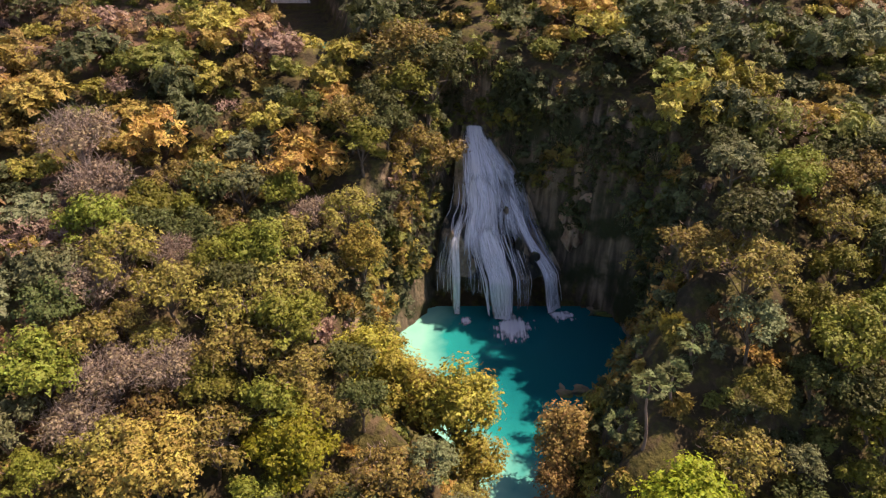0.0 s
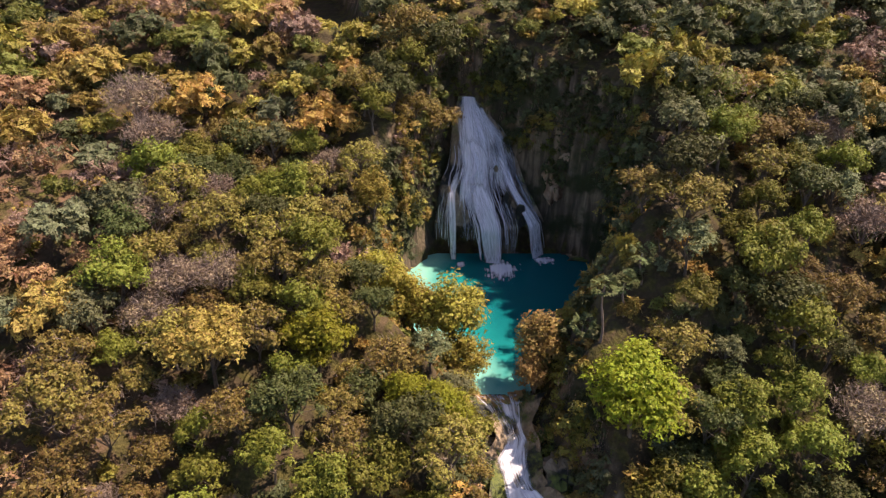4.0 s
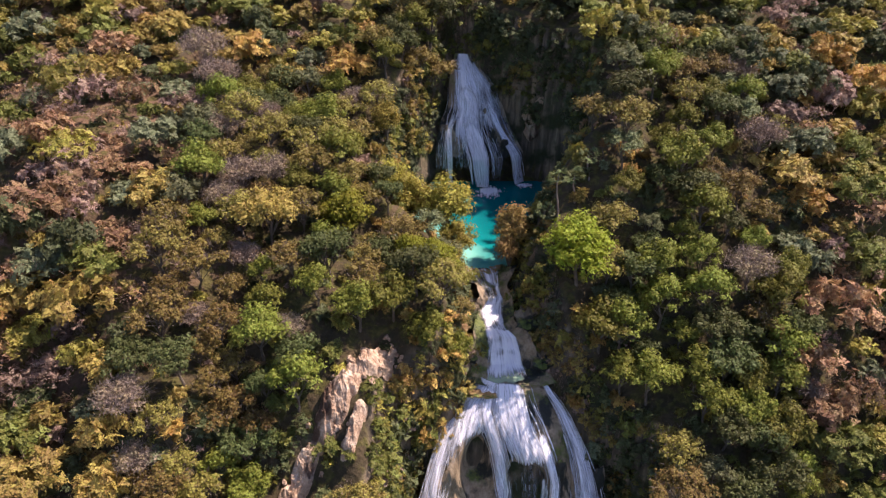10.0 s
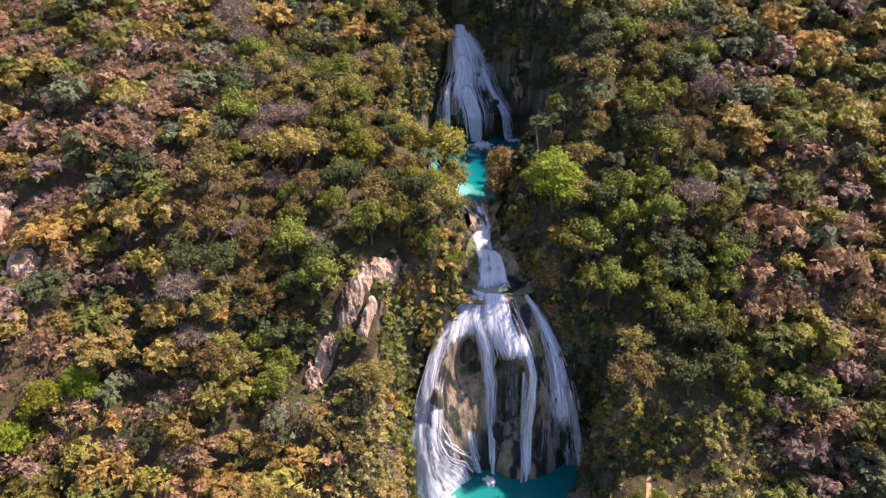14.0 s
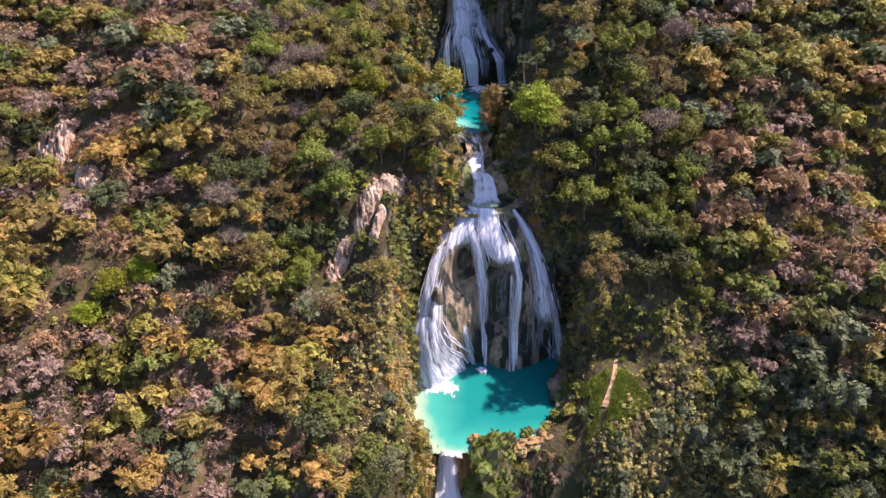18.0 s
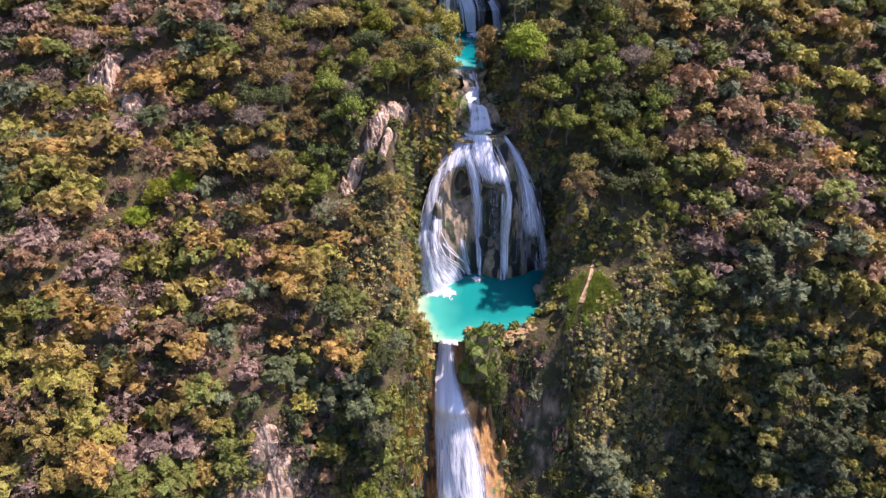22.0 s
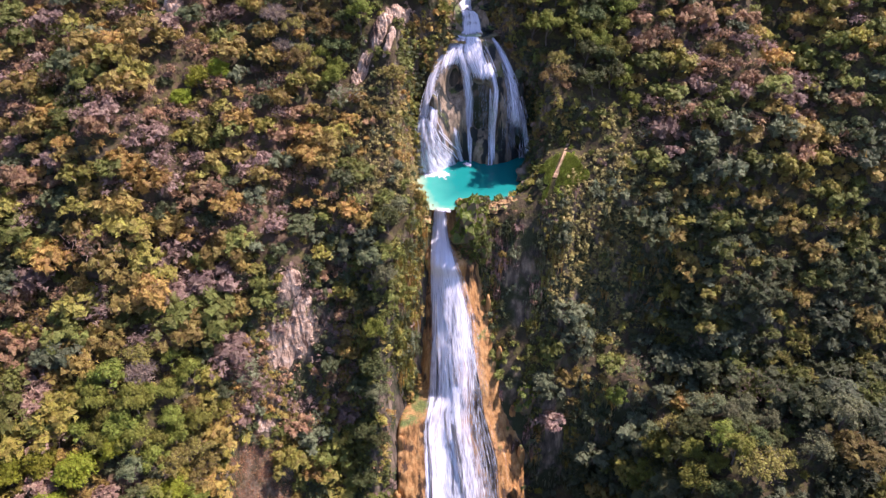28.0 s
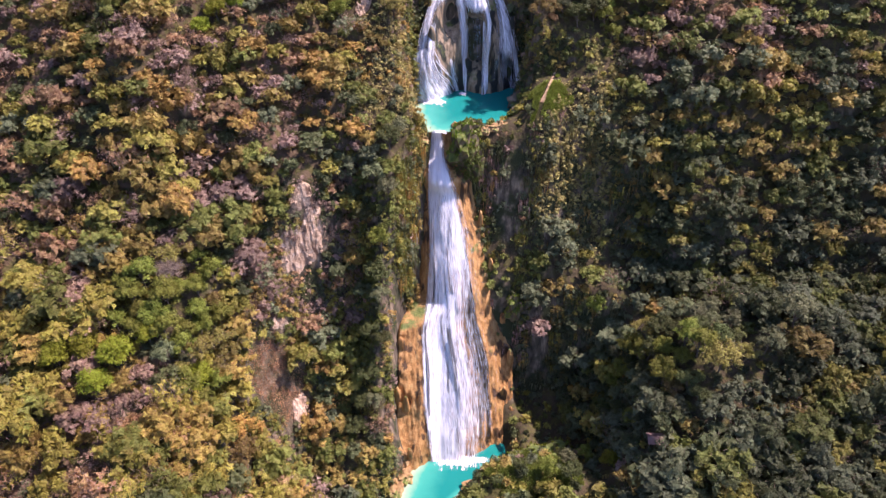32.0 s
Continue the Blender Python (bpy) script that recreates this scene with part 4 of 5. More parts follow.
def tone_of(x, y, rng):
    """The dry left slope is olive and rust, the damp gorge green, the lower right greyish green; the bowl and the far
    lower right also carry painted shade.
    """
    n = len(x)
    dry = sstep(-22, -62, x) * sstep(-75, -45, y) * 0.68 + sstep(58, 92, x) * sstep(-12, 20, y) * 0.40
    dry = dry * (1 - 0.6 * sstep(45, 85, y))
    deep = sstep(35, 62, x) * sstep(75, 100, y)
    patch = fbm(x / 30, y / 30, 4) * 2.2
    damp = np.exp(-((x - 10) / 32) ** 2)
    # shade of the first pool's bowl, put into the tone as darker leaves
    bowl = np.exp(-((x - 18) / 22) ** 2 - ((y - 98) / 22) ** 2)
    grey = sstep(18, 42, x) * sstep(25, -20, y)
    sunny = sstep(-28, -55, x) * sstep(-45, -75, y)
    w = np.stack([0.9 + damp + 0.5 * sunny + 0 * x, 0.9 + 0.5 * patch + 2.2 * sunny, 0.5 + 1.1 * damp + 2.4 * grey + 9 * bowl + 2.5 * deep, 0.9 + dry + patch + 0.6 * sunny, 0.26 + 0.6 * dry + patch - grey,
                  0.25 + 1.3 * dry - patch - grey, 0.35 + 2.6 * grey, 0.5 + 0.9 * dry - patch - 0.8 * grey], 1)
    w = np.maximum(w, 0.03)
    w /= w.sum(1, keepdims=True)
    clump = fbm(x / 11, y / 11, 3, 2) * 1.3 + rng.rand(n) * 0.55
    rank = (np.argsort(np.argsort(clump)) + 0.5) / n
    rank = np.where(rng.rand(n) < 0.35, rng.rand(n), rank)
    pick = (w.cumsum(1) > rank[:, None]).argmax(1)
    warm = 1 + sunny[:, None] * np.array([0.07, 0.0, -0.12])
    # 0.34 puts the shade of the far lower right slope into the leaf tone
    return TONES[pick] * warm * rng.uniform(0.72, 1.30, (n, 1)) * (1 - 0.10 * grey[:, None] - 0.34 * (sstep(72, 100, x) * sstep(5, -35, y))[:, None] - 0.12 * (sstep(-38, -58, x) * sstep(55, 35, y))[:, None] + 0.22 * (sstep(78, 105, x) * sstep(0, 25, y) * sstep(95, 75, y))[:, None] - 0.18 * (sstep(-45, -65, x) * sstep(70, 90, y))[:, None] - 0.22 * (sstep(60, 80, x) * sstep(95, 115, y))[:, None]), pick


def forest(name, label, spots, n_cards, size, seed, grow=(0.75, 1.25), kind="tree", one_tone=None):
    """Many plants in one mesh of leaf sprays and twigs, from a dozen grown forms."""
    rng = np.random.RandomState(seed)
    forms = []
    for i in range(12):
        bare = i >= 9
        if kind == "tree":
            rx, rz, base, nl = rng.uniform(2.9, 3.8), rng.uniform(1.8, 2.9), rng.uniform(1.6, 3.0), 22
        elif kind == "shrub":
            rx, rz, base, nl = rng.uniform(1.0, 1.7), rng.uniform(0.7, 1.2), 0.2, 4
        elif kind == "vine":
            rx, rz, base, nl = rng.uniform(0.9, 1.6), rng.uniform(0.5, 1.0), 0.0, 3
        else:
            rx, rz, base, nl = rng.uniform(1.2, 1.9), rng.uniform(1.6, 2.6), -0.9, 6
        c, r = lumps_of(rng, nl, rx, rz, base)
        share = int(n_cards * (0.3 if kind == "vine" else 0.25 if bare else 0.92))
        cards = leaf_cards(rng, share, c, r, size * (0.7 if bare else 1.0), 3)
        rest = n_cards - share
        twigs = twig_cards(rng, rest, rx, rz, base)
        if kind == "hanging":
            cards[:, :, 2] -= (cards[:, :1, 2] < base + 0.2) * rng.uniform(0, 1.6, (share, 1))
            twigs[:, 2] = twigs[:, 0] - np.c_[rng.normal(size=(rest, 2)) * 0.15, rng.uniform(0.8, 3.0, rest)]
        if kind == "vine":
            drop = rng.uniform(1.0, 5.5, rest)
            wide = rng.uniform(0.10, 0.32, (rest, 1)) * unit(rng.normal(size=(rest, 3)) * [1, 1, 0.1])
            top = np.c_[rng.normal(size=(rest, 2)) * rx * 0.6, rng.uniform(-2.0, 0.6, rest)]
            twigs = np.stack([top - wide, top + wide, top - np.c_[rng.normal(size=(rest, 2)) * 0.2, drop]], 1)
        forms.append((np.concatenate([cards, twigs]), share))
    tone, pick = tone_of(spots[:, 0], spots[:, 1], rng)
    if kind == "hanging":
        tone = tone * 0.92
    if one_tone:
        tone, pick = np.array(one_tone) * rng.uniform(0.7, 1.3, (len(spots), 1)), pick * 0
    m = len(spots)
    form = rng.randint(0, 9, m)
    bare_chance = np.where(np.isin(pick, (5, 7)), 0.6, 0.06)
    form = np.where(rng.rand(m) < bare_chance, rng.randint(9, 12, m), form)
    wood = np.array([0.34, 0.225, 0.18]) * rng.uniform(0.7, 1.3, (m, 1))
    if kind == "vine":
        wood = tone * np.array([1.4, 1.25, 1.3])
    verts, tints = [], []
    for (x, y, z, sx, sy), f, t, wd in zip(spots, form, tone, wood):
        a, s = rng.uniform(0, 2 * math.pi), grow[0] + (grow[1] - grow[0]) * rng.rand() ** 1.6
        if kind == "tree" and y < -25 and (x > 35 or x < -40):
            s *= 1.22
        R = np.array([[math.cos(a), -math.sin(a), 0], [math.sin(a), math.cos(a), 0], [0, 0, 1]]) * s
        R[2] *= rng.uniform(0.8, 1.25)
        out = (0.45 if kind in ("hanging", "vine") else 0.8) / math.sqrt(1 + sx * sx + sy * sy)
        form_cards, share = forms[f]
        verts.append((form_cards.reshape(-1, 3) @ R.T + (x - sx * out, y - sy * out, z - 0.3)).astype(np.float32))
        col = np.empty((n_cards * 3, 3), np.float32)
        col[:share * 3], col[share * 3:] = t, wd
        tints.append(col)
    ob = new(name, big_mesh(name, np.concatenate(verts), 3, LEAF, np.concatenate(tints)))
    return tagged(ob, label, "forest", kind="stuff")


LANDMARKS = (("yellow", -27, 47, 1.12), ("lime", -15.3, 51.5, 0.80), ("gold", -5.0, 65.0, 1.05), ("gold", 1.6, 61.0, 1.15), ("gold", -9.5, 67.5, 0.95), ("gold", -10.5, 77, 0.8), ("olive", -12.5, 82, 0.9), ("gold", -7.5, 70, 0.8), ("gold", 3.6, 58.2, 0.85), ("gold", -1.6, 63.5, 0.9), ("rust", 14.0, 60.0, 1.15), ("rust", 12.9, 57.2, 0.8), ("lime", 23.6, 45, 1.05),
                      ("lime", 0.6, 43.0, 0.56), ("lime", -3.5, 45, 0.5), ("rust", 30, 64, 0.35), ("bare", 59, 67, 1.1), ("bare", 52, 45, 1.1), ("bare", -47, 86, 1.3), ("bare", -43, 80, 1.1),
                      ("lime", -62, 4, 0.62), ("lime", -57, 7, 0.58), ("lime", -66, 0, 0.55), ("lime", -85, -77, 0.72), ("lime", -76, -79, 0.8), ("lime", -92, -80, 0.7), ("lime", -70, -73, 0.6), ("lime", -58.6, -76, 0.72), ("lime", -80, -86, 0.7), ("olive", -47, -87, 1.2),
                      ("grey", 46, -70, 0.7), ("lime", 58, -73, 0.5), ("dark", 31, -77, 0.55), ("green", 39, -78, 0.65), ("dark", 46, -79, 0.8), ("green", 52, -66, 0.6), ("dark", 24, -82, 0.5), ("olive", 86, -63, 1.3), ("grey", 108.5, -51.5, 1.4), ("grey", 100, -58, 1.1), ("grey", 76, -40, 1.1), ("green", 57, -30, 0.8), ("dark", -18, -60, 0.9), ("dark", -12, -52, 0.8),
                      ("grey", -8, -14, 0.85), ("dark", -10, -19, 0.9), ("green", -12, -37, 0.8), ("dark", -13, -42, 0.95), ("grey", -12, -46, 0.8), ("dark", -15, -50, 0.9), ("dark", -16, -56, 0.9), ("grey", -14, -62, 0.75), ("dark", -20, -66, 0.9), ("grey", -10, -30, 0.9), ("grey", -14, -26, 1.0), ("dark", -17, -31, 0.9), ("gold", -8.5, 72.5, 0.75), ("dark", -10.5, 62, 0.8), ("dark", -8.5, 57.5, 0.7), ("olive", 3.2, 56.0, 0.55), ("olive", -2.0, 103.0, 1.3), ("dark", -2.2, 106.5, 1.55), ("olive", -5.5, 109.0, 1.3), ("dark", -2.0, 110.5, 1.15), ("olive", -6.5, 106.0, 1.1), ("dark", -9, 100, 1.0), ("olive", -4.5, 98.5, 0.9), ("dark", -8, 95, 0.9), ("green", -5.5, 101.5, 1.0), ("green", -11, 91, 0.8), ("olive", -13, 96, 1.0), ("olive", 34, 66, 1.1), ("dark", 35.5, 72, 1.1), ("grey", 33, 61, 0.9), ("grey", 36, 80, 1.0))


ALL = scatter(190000, (-140, -118), (155, 190), 4.2, RNG)
steep = np.hypot(ALL[:, 3], ALL[:, 4])
clear = is_open(ALL[:, 0] + 2.6, ALL[:, 1]) | is_open(ALL[:, 0] - 2.6, ALL[:, 1]) | is_open(ALL[:, 0], ALL[:, 1] + 2.5)
clear |= (ALL[:, 0] > 4) & (ALL[:, 0] < 35) & (ALL[:, 1] > -30) & (ALL[:, 1] < 0)
clear |= (ALL[:, 0] > 15) & (ALL[:, 0] < 66) & (ALL[:, 1] > -34) & (ALL[:, 1] < 2) & (np.sin(ALL[:, 0] * 3.1) < 0.55)
clear |= (ALL[:, 0] > 12) & (ALL[:, 0] < 60) & (ALL[:, 1] > -86) & (ALL[:, 1] < -56)
clear |= (ALL[:, 0] > 27) & (ALL[:, 0] < 47) & (ALL[:, 1] > -60) & (ALL[:, 1] < -34)
clear |= (ALL[:, 0] > 27) & (ALL[:, 0] < 59) & (ALL[:, 1] > -8) & (ALL[:, 1] < 18)
clear |= (ALL[:, 0] > 22) & (ALL[:, 0] < 35) & (ALL[:, 1] > -8) & (ALL[:, 1] < 26)
clear |= ((ALL[:, 0] - 68.5) / 3.2) ** 2 + ((ALL[:, 1] + 77.5) / 4) ** 2 < 1
clear |= ((ALL[:, 0] + 42) / 9) ** 2 + ((ALL[:, 1] + 67) / 14) ** 2 < 1
clear |= ((ALL[:, 0] + 34) / 8) ** 2 + ((ALL[:, 1] + 40) / 6) ** 2 < 1
clear |= (ALL[:, 0] > -18) & (ALL[:, 0] < -5) & (ALL[:, 1] > -10) & (ALL[:, 1] < 12)
clear |= is_bare(ALL[:, 0], ALL[:, 1], 4.2) | dry_slope(ALL[:, 0], ALL[:, 1])
clear |= (ALL[:, 0] > 20) & (ALL[:, 0] < 46) & (ALL[:, 1] > 8) & (ALL[:, 1] < 42) & (steep > 1.9)
clear |= (ALL[:, 0] > 18) & (ALL[:, 0] < 40) & (ALL[:, 1] > 58) & (ALL[:, 1] < 112) & (steep > 1.9)
clear |= (ALL[:, 0] > 10) & (ALL[:, 0] < 19) & (ALL[:, 1] > 40) & (ALL[:, 1] < 54)
clear |= (ALL[:, 0] > 12) & (ALL[:, 0] < 29) & (ALL[:, 1] > 50) & (ALL[:, 1] < 102)
clear |= (ALL[:, 0] > -12) & (ALL[:, 0] < 8) & (ALL[:, 1] > 54) & (ALL[:, 1] < 78)
for kind, x, y, s in LANDMARKS:
    clear |= np.hypot(ALL[:, 0] - x, ALL[:, 1] - y) < 4.6 * s
woods = ALL[(steep < 4.5) & ~clear]
cliff = scatter(300000, (-60, -80), (90, 125), 1.75, RNG)
cliff = cliff[(np.hypot(cliff[:, 3], cliff[:, 4]) > 1.45) & ~is_bare(cliff[:, 0], cliff[:, 1]) & ~dry_slope(cliff[:, 0], cliff[:, 1])]
streaked = (cliff[:, 0] > 12) & (cliff[:, 0] < 62) & (cliff[:, 1] < 2) & (cliff[:, 1] > -46)
cliff = cliff[~(streaked & (fbm(cliff[:, 0] / 2.6, cliff[:, 1] / 18, 1) < 0.05))]
low = scatter(90000, (-125, -112), (140, 150), 3.3, RNG)
low = low[(np.hypot(low[:, 3], low[:, 4]) < 2.2) & ~is_bare(low[:, 0], low[:, 1]) & ~dry_slope(low[:, 0], low[:, 1])]
low = low[~((low[:, 0] > 33) & (low[:, 0] < 47) & (low[:, 1] > -3) & (low[:, 1] < 15))]

# ---- trees that stand out, and the trees next to the gorge ----
SPECIES = {
    "green": make_tree(21, "broadleaf_tree", "bright green broadleaf tree with a domed crown", "tree", 10.5, 4.6, 4.2, 2600, 0.56, LEAF_GREEN),
    "lime": make_tree(29, "broadleaf_tree", "bright lime-green broadleaf tree with a full domed crown", "tree", 12.5, 5.9, 6.6, 6500, 0.64, LEAF_LIME, n_lumps=54),
    "dark": make_tree(22, "broadleaf_tree", "dark green broadleaf tree with a ragged crown", "tree", 9.5, 4.2, 3.6, 2200, 0.54, LEAF_DARK),
    "olive": make_tree(23, "broadleaf_tree", "olive dry-season tree with a flat feathery crown", "tree", 8.5, 4.6, 2.6, 2000, 0.48, LEAF_OLIVE, twigs=160),
    "grey": make_tree(24, "broadleaf_tree", "grey-green tree with a rounded crown", "tree", 9.0, 4.0, 3.4, 2200, 0.50, LEAF_GREY),
    "gold": make_tree(25, "riverside_tree", "tall golden-green tree with feathery foliage beside the pool", "tree", 15.0, 4.2, 6.8, 4600, 0.52, LEAF_GOLD, n_lumps=44),
    "rust": make_tree(26, "riverside_tree", "rust-brown conical tree with feathery foliage beside the water", "tree", 12.5, 2.6, 6.2, 3800, 0.40, LEAF_RUST, n_lumps=34),
    "yellow": make_tree(27, "flowering_tree", "pale yellow flowering tree with a billowing crown", "tree", 10.0, 4.8, 3.4, 4200, 0.52, LEAF_YELLOW, n_lumps=28),
    "bare": make_tree(28, "bare_tree", "leafless pinkish-grey tree with a haze of fine twigs", "tree", 8.0, 4.2, 3.0, 1100, 0.40, LEAF_DRY, BARK_PALE, twigs=1800),
}


def tree_at(kind, x, y, scale=1.0, sink=0.0):
    turn = (x * 37.0 + y * 91.0) % 360
    ob = place(SPECIES[kind], x, y, scale, turn, sink)
    ob["group"] = "trees on the slopes"
    return ob


for kind, x, y, s in LANDMARKS:
    tree_at(kind, x, y, s)
near = woods[(np.abs(woods[:, 0] - 8) < 52) & (woods[:, 1] > 12) & (woods[:, 1] < 88)]
order = np.argsort(np.abs(near[:, 0] - 10) + 0.3 * np.abs(near[:, 1] - 50))[:200]
near = np.r_[near[order], woods[np.argsort(np.hypot(woods[:, 0] - 78, woods[:, 1] + 52))[:42]], woods[np.argsort(np.hypot(woods[:, 0] + 66, woods[:, 1] + 66))[:30]]]
mine = {tuple(p[:2]) for p in near}
woods = np.array([p for p in woods if tuple(p[:2]) not in mine])
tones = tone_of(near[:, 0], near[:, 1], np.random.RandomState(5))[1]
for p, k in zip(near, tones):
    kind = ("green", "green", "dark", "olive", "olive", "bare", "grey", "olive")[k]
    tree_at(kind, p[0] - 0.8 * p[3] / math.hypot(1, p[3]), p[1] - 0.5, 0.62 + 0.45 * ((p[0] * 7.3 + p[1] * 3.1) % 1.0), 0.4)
for ob in SPECIES.values():
    for o in (*ob.children_recursive, ob):
        bpy.data.objects.remove(o)

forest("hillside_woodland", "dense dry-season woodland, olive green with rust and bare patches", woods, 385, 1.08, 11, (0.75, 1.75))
forest("cliff_greenery", "hanging shrubs and dry vines on the cliffs", cliff, 80, 0.70, 13, (1.0, 2.0), "hanging")
vines = scatter(120000, (-22, -62), (80, 6), 1.9, RNG)
vines = vines[(np.hypot(vines[:, 3], vines[:, 4]) > 1.3) & (fbm(vines[:, 0] / 2.6, vines[:, 1] / 18, 1) > 0.01)]
forest("hanging_vines", "dry olive creepers hanging down the cliffs beside the falls", vines, 70, 0.55, 14, (0.8, 1.5), "vine")


def turf(name, label, lo, hi, n, high, colour, mask, seed):
    """Tufts of grass blades rooted in the ground."""
    rng = np.random.RandomState(seed)
    x, y = rng.uniform(lo[0], hi[0], n), rng.uniform(lo[1], hi[1], n)
    keep = mask(x, y)
    x, y = x[keep], y[keep]
    m = len(x)
    p = np.c_[x, y, ground_height(x, y) - 0.05]
    side = unit(rng.normal(size=(m, 3)) * [1, 1, 0.4]) * rng.uniform(0.10, 0.26, (m, 1)) * high
    tip = np.c_[rng.normal(size=(m, 2)) * 0.45 * high, rng.uniform(0.5, 1.2, m) * high]
    tint = np.array(colour) * (1 + 1.4 * fbm(x / 2.2, y / 2.2, 5))[:, None] * rng.uniform(0.75, 1.25, (m, 1))
    me = big_mesh(name, np.stack([p - side, p + side, p + tip], 1).reshape(-1, 3), 3, LEAF, np.repeat(tint, 3, 0))
    return tagged(new(name, me), label, "grass", kind="stuff")


def on_spur(x, y):
    path = np.abs(x - 39.2 + (9 - y) * 0.40) < 0.55
    return (((x - 39.5 + 0.3 * (4 - y)) / 6.0) ** 2 + ((y - 4) / 9.5) ** 2 < 0.9 + 3.6 * fbm(x / 3.5, y / 3.5, 3)) & ~path & ~is_open(x, y)


turf("spur_grass", "bright green grass and ferns on the spur beside the path", (30, -7), (50, 18), 60000, 0.8, (0.29, 0.33, 0.05), on_spur, 15)
turf("dry_grass", "dry orange-pink grass on a bare patch of the slope", (-54, -80), (-32, -46), 40000, 0.7, (0.50, 0.28, 0.15), dry_slope, 16)
turf("dry_grass", "dry orange-pink grass on a bare patch of the slope", (-95, 18), (-73, 44), 22000, 0.7, (0.50, 0.28, 0.15), dry_slope, 17)
turf("ledge_moss", "moss and grass on the ledge beside the lowest pool", (14, -92), (50, -60), 60000, 0.9, (0.17, 0.20, 0.03),
     lambda x, y: (((x - 33) / 17) ** 2 + ((y + 73) / 13) ** 2 < 0.9 + 1.2 * fbm(x / 4, y / 4, 3)) & ~is_open(x, y), 22)
ridge = scatter(60000, (36, -16), (63, 19), 1.5, RNG)
ridge = ridge[~((np.abs(ridge[:, 0] - 39.2 + (9 - ridge[:, 1]) * 0.40) < 2.6) & (ridge[:, 1] > -2)) & (fbm(ridge[:, 0] / 3, ridge[:, 1] / 14, 2) > -0.06)]
forest("ridge_plants", "olive weeping shrubs on the ridge beside the spur", ridge, 80, 0.6, 19, (0.8, 1.5), "hanging", (0.36, 0.30, 0.10))
bank = scatter(40000, (-20, -12), (-5, 15), 1.45, RNG)
forest("bank_shrubs", "olive and tan weeping shrubs on the bank of the pool", bank, 80, 0.6, 20, (0.8, 1.5), "hanging", (0.33, 0.27, 0.095))
forest("undergrowth", "low scrub and brush between the trees", low, 44, 1.25, 12, (0.9, 1.9), "shrub")

far = scatter(60000, (-220, -240), (235, 270), 7.6, RNG)
far = far[(far[:, 0] < -141) | (far[:, 0] > 156) | (far[:, 1] < -119) | (far[:, 1] > 191)]
forest("distant_woodland", "woodland that carries on over the neighbouring slopes", far, 90, 2.1, 21, (1.3, 2.1))


# ---- rocks ----
def boulder_mesh(seed, material, flat=0.7):
    rng = np.random.RandomState(seed)
    bm = bmesh.new()
    bmesh.ops.create_icosphere(bm, subdivisions=3, radius=1)
    for v in bm.verts:
        n = v.co.normalized()
        d = noise.noise(n * 1.3 + Vector((seed * 3.1, 0, 0))) * 0.45 + noise.noise(n * 3.4 + Vector((0, seed * 1.7, 0))) * 0.28 + noise.noise(n * 8 + Vector((0, 0, seed))) * 0.14 + 0.3 * abs(noise.noise(n * 2.1 + Vector((seed, 2, 0)))) + 0.2 * noise.cell(n * 2.3 + Vector((0, seed, 1)))
        v.co = n * (1 + d)
        v.co.z *= flat
    me = bpy.data.meshes.new("boulder")
    bm.to_mesh(me)
    bm.free()
    me.materials.append(material)
    return me


STONES = {"tan": [boulder_mesh(s, ROCK_TAN) for s in (1, 2, 3)], "moss": [boulder_mesh(s, ROCK_MOSS, 0.85) for s in (4, 5, 6)], "grey": [boulder_mesh(s, TUFA_GREY) for s in (7, 8)], "pale": [boulder_mesh(s, CLIFF_ROCK, 1.0) for s in (9, 10)]}
SAID = {"tan": "tan lime boulder on the shore of a pool", "moss": "mossy dark boulder beside falling water", "grey": "grey lime boulder beside the water", "pale": "pale bare rock bulging from a dark cliff"}


def boulder(kind, x, y, z, sx, sy, sz, turn=0.0):
    k = int(abs(x * 13 + y * 7)) % len(STONES[kind])
    ob = new("boulder", STONES[kind][k])
    ob.matrix_basis = pose(x, y, z, 0, 0, turn) @ Matrix.Diagonal((sx, sy, sz, 1))
    if kind == "moss":
        rng = np.random.RandomState(k + 50)
        me = STONES[kind][k]
        n = 3200
        pick = rng.choice([v.index for v in me.vertices if v.normal.z > 0.25], n)
        p = np.array([me.vertices[i].co for i in pick]) + rng.normal(size=(n, 3)) * 0.05
        nrm = np.array([me.vertices[i].normal for i in pick])
        side = unit(rng.normal(size=(n, 3))) * 0.035
        tip = (nrm * 0.07 + np.array([0, 0, 0.02])) * rng.uniform(0.4, 1.6, (n, 1)) + rng.normal(size=(n, 3)) * 0.03
        part("moss_cover", big_mesh("moss_cover", np.stack([p - side, p + side, p + tip], 1).reshape(-1, 3), 3, LEAF_MOSS), ob)
    return tagged(ob, SAID[kind], "boulder", "boulders round the pools")


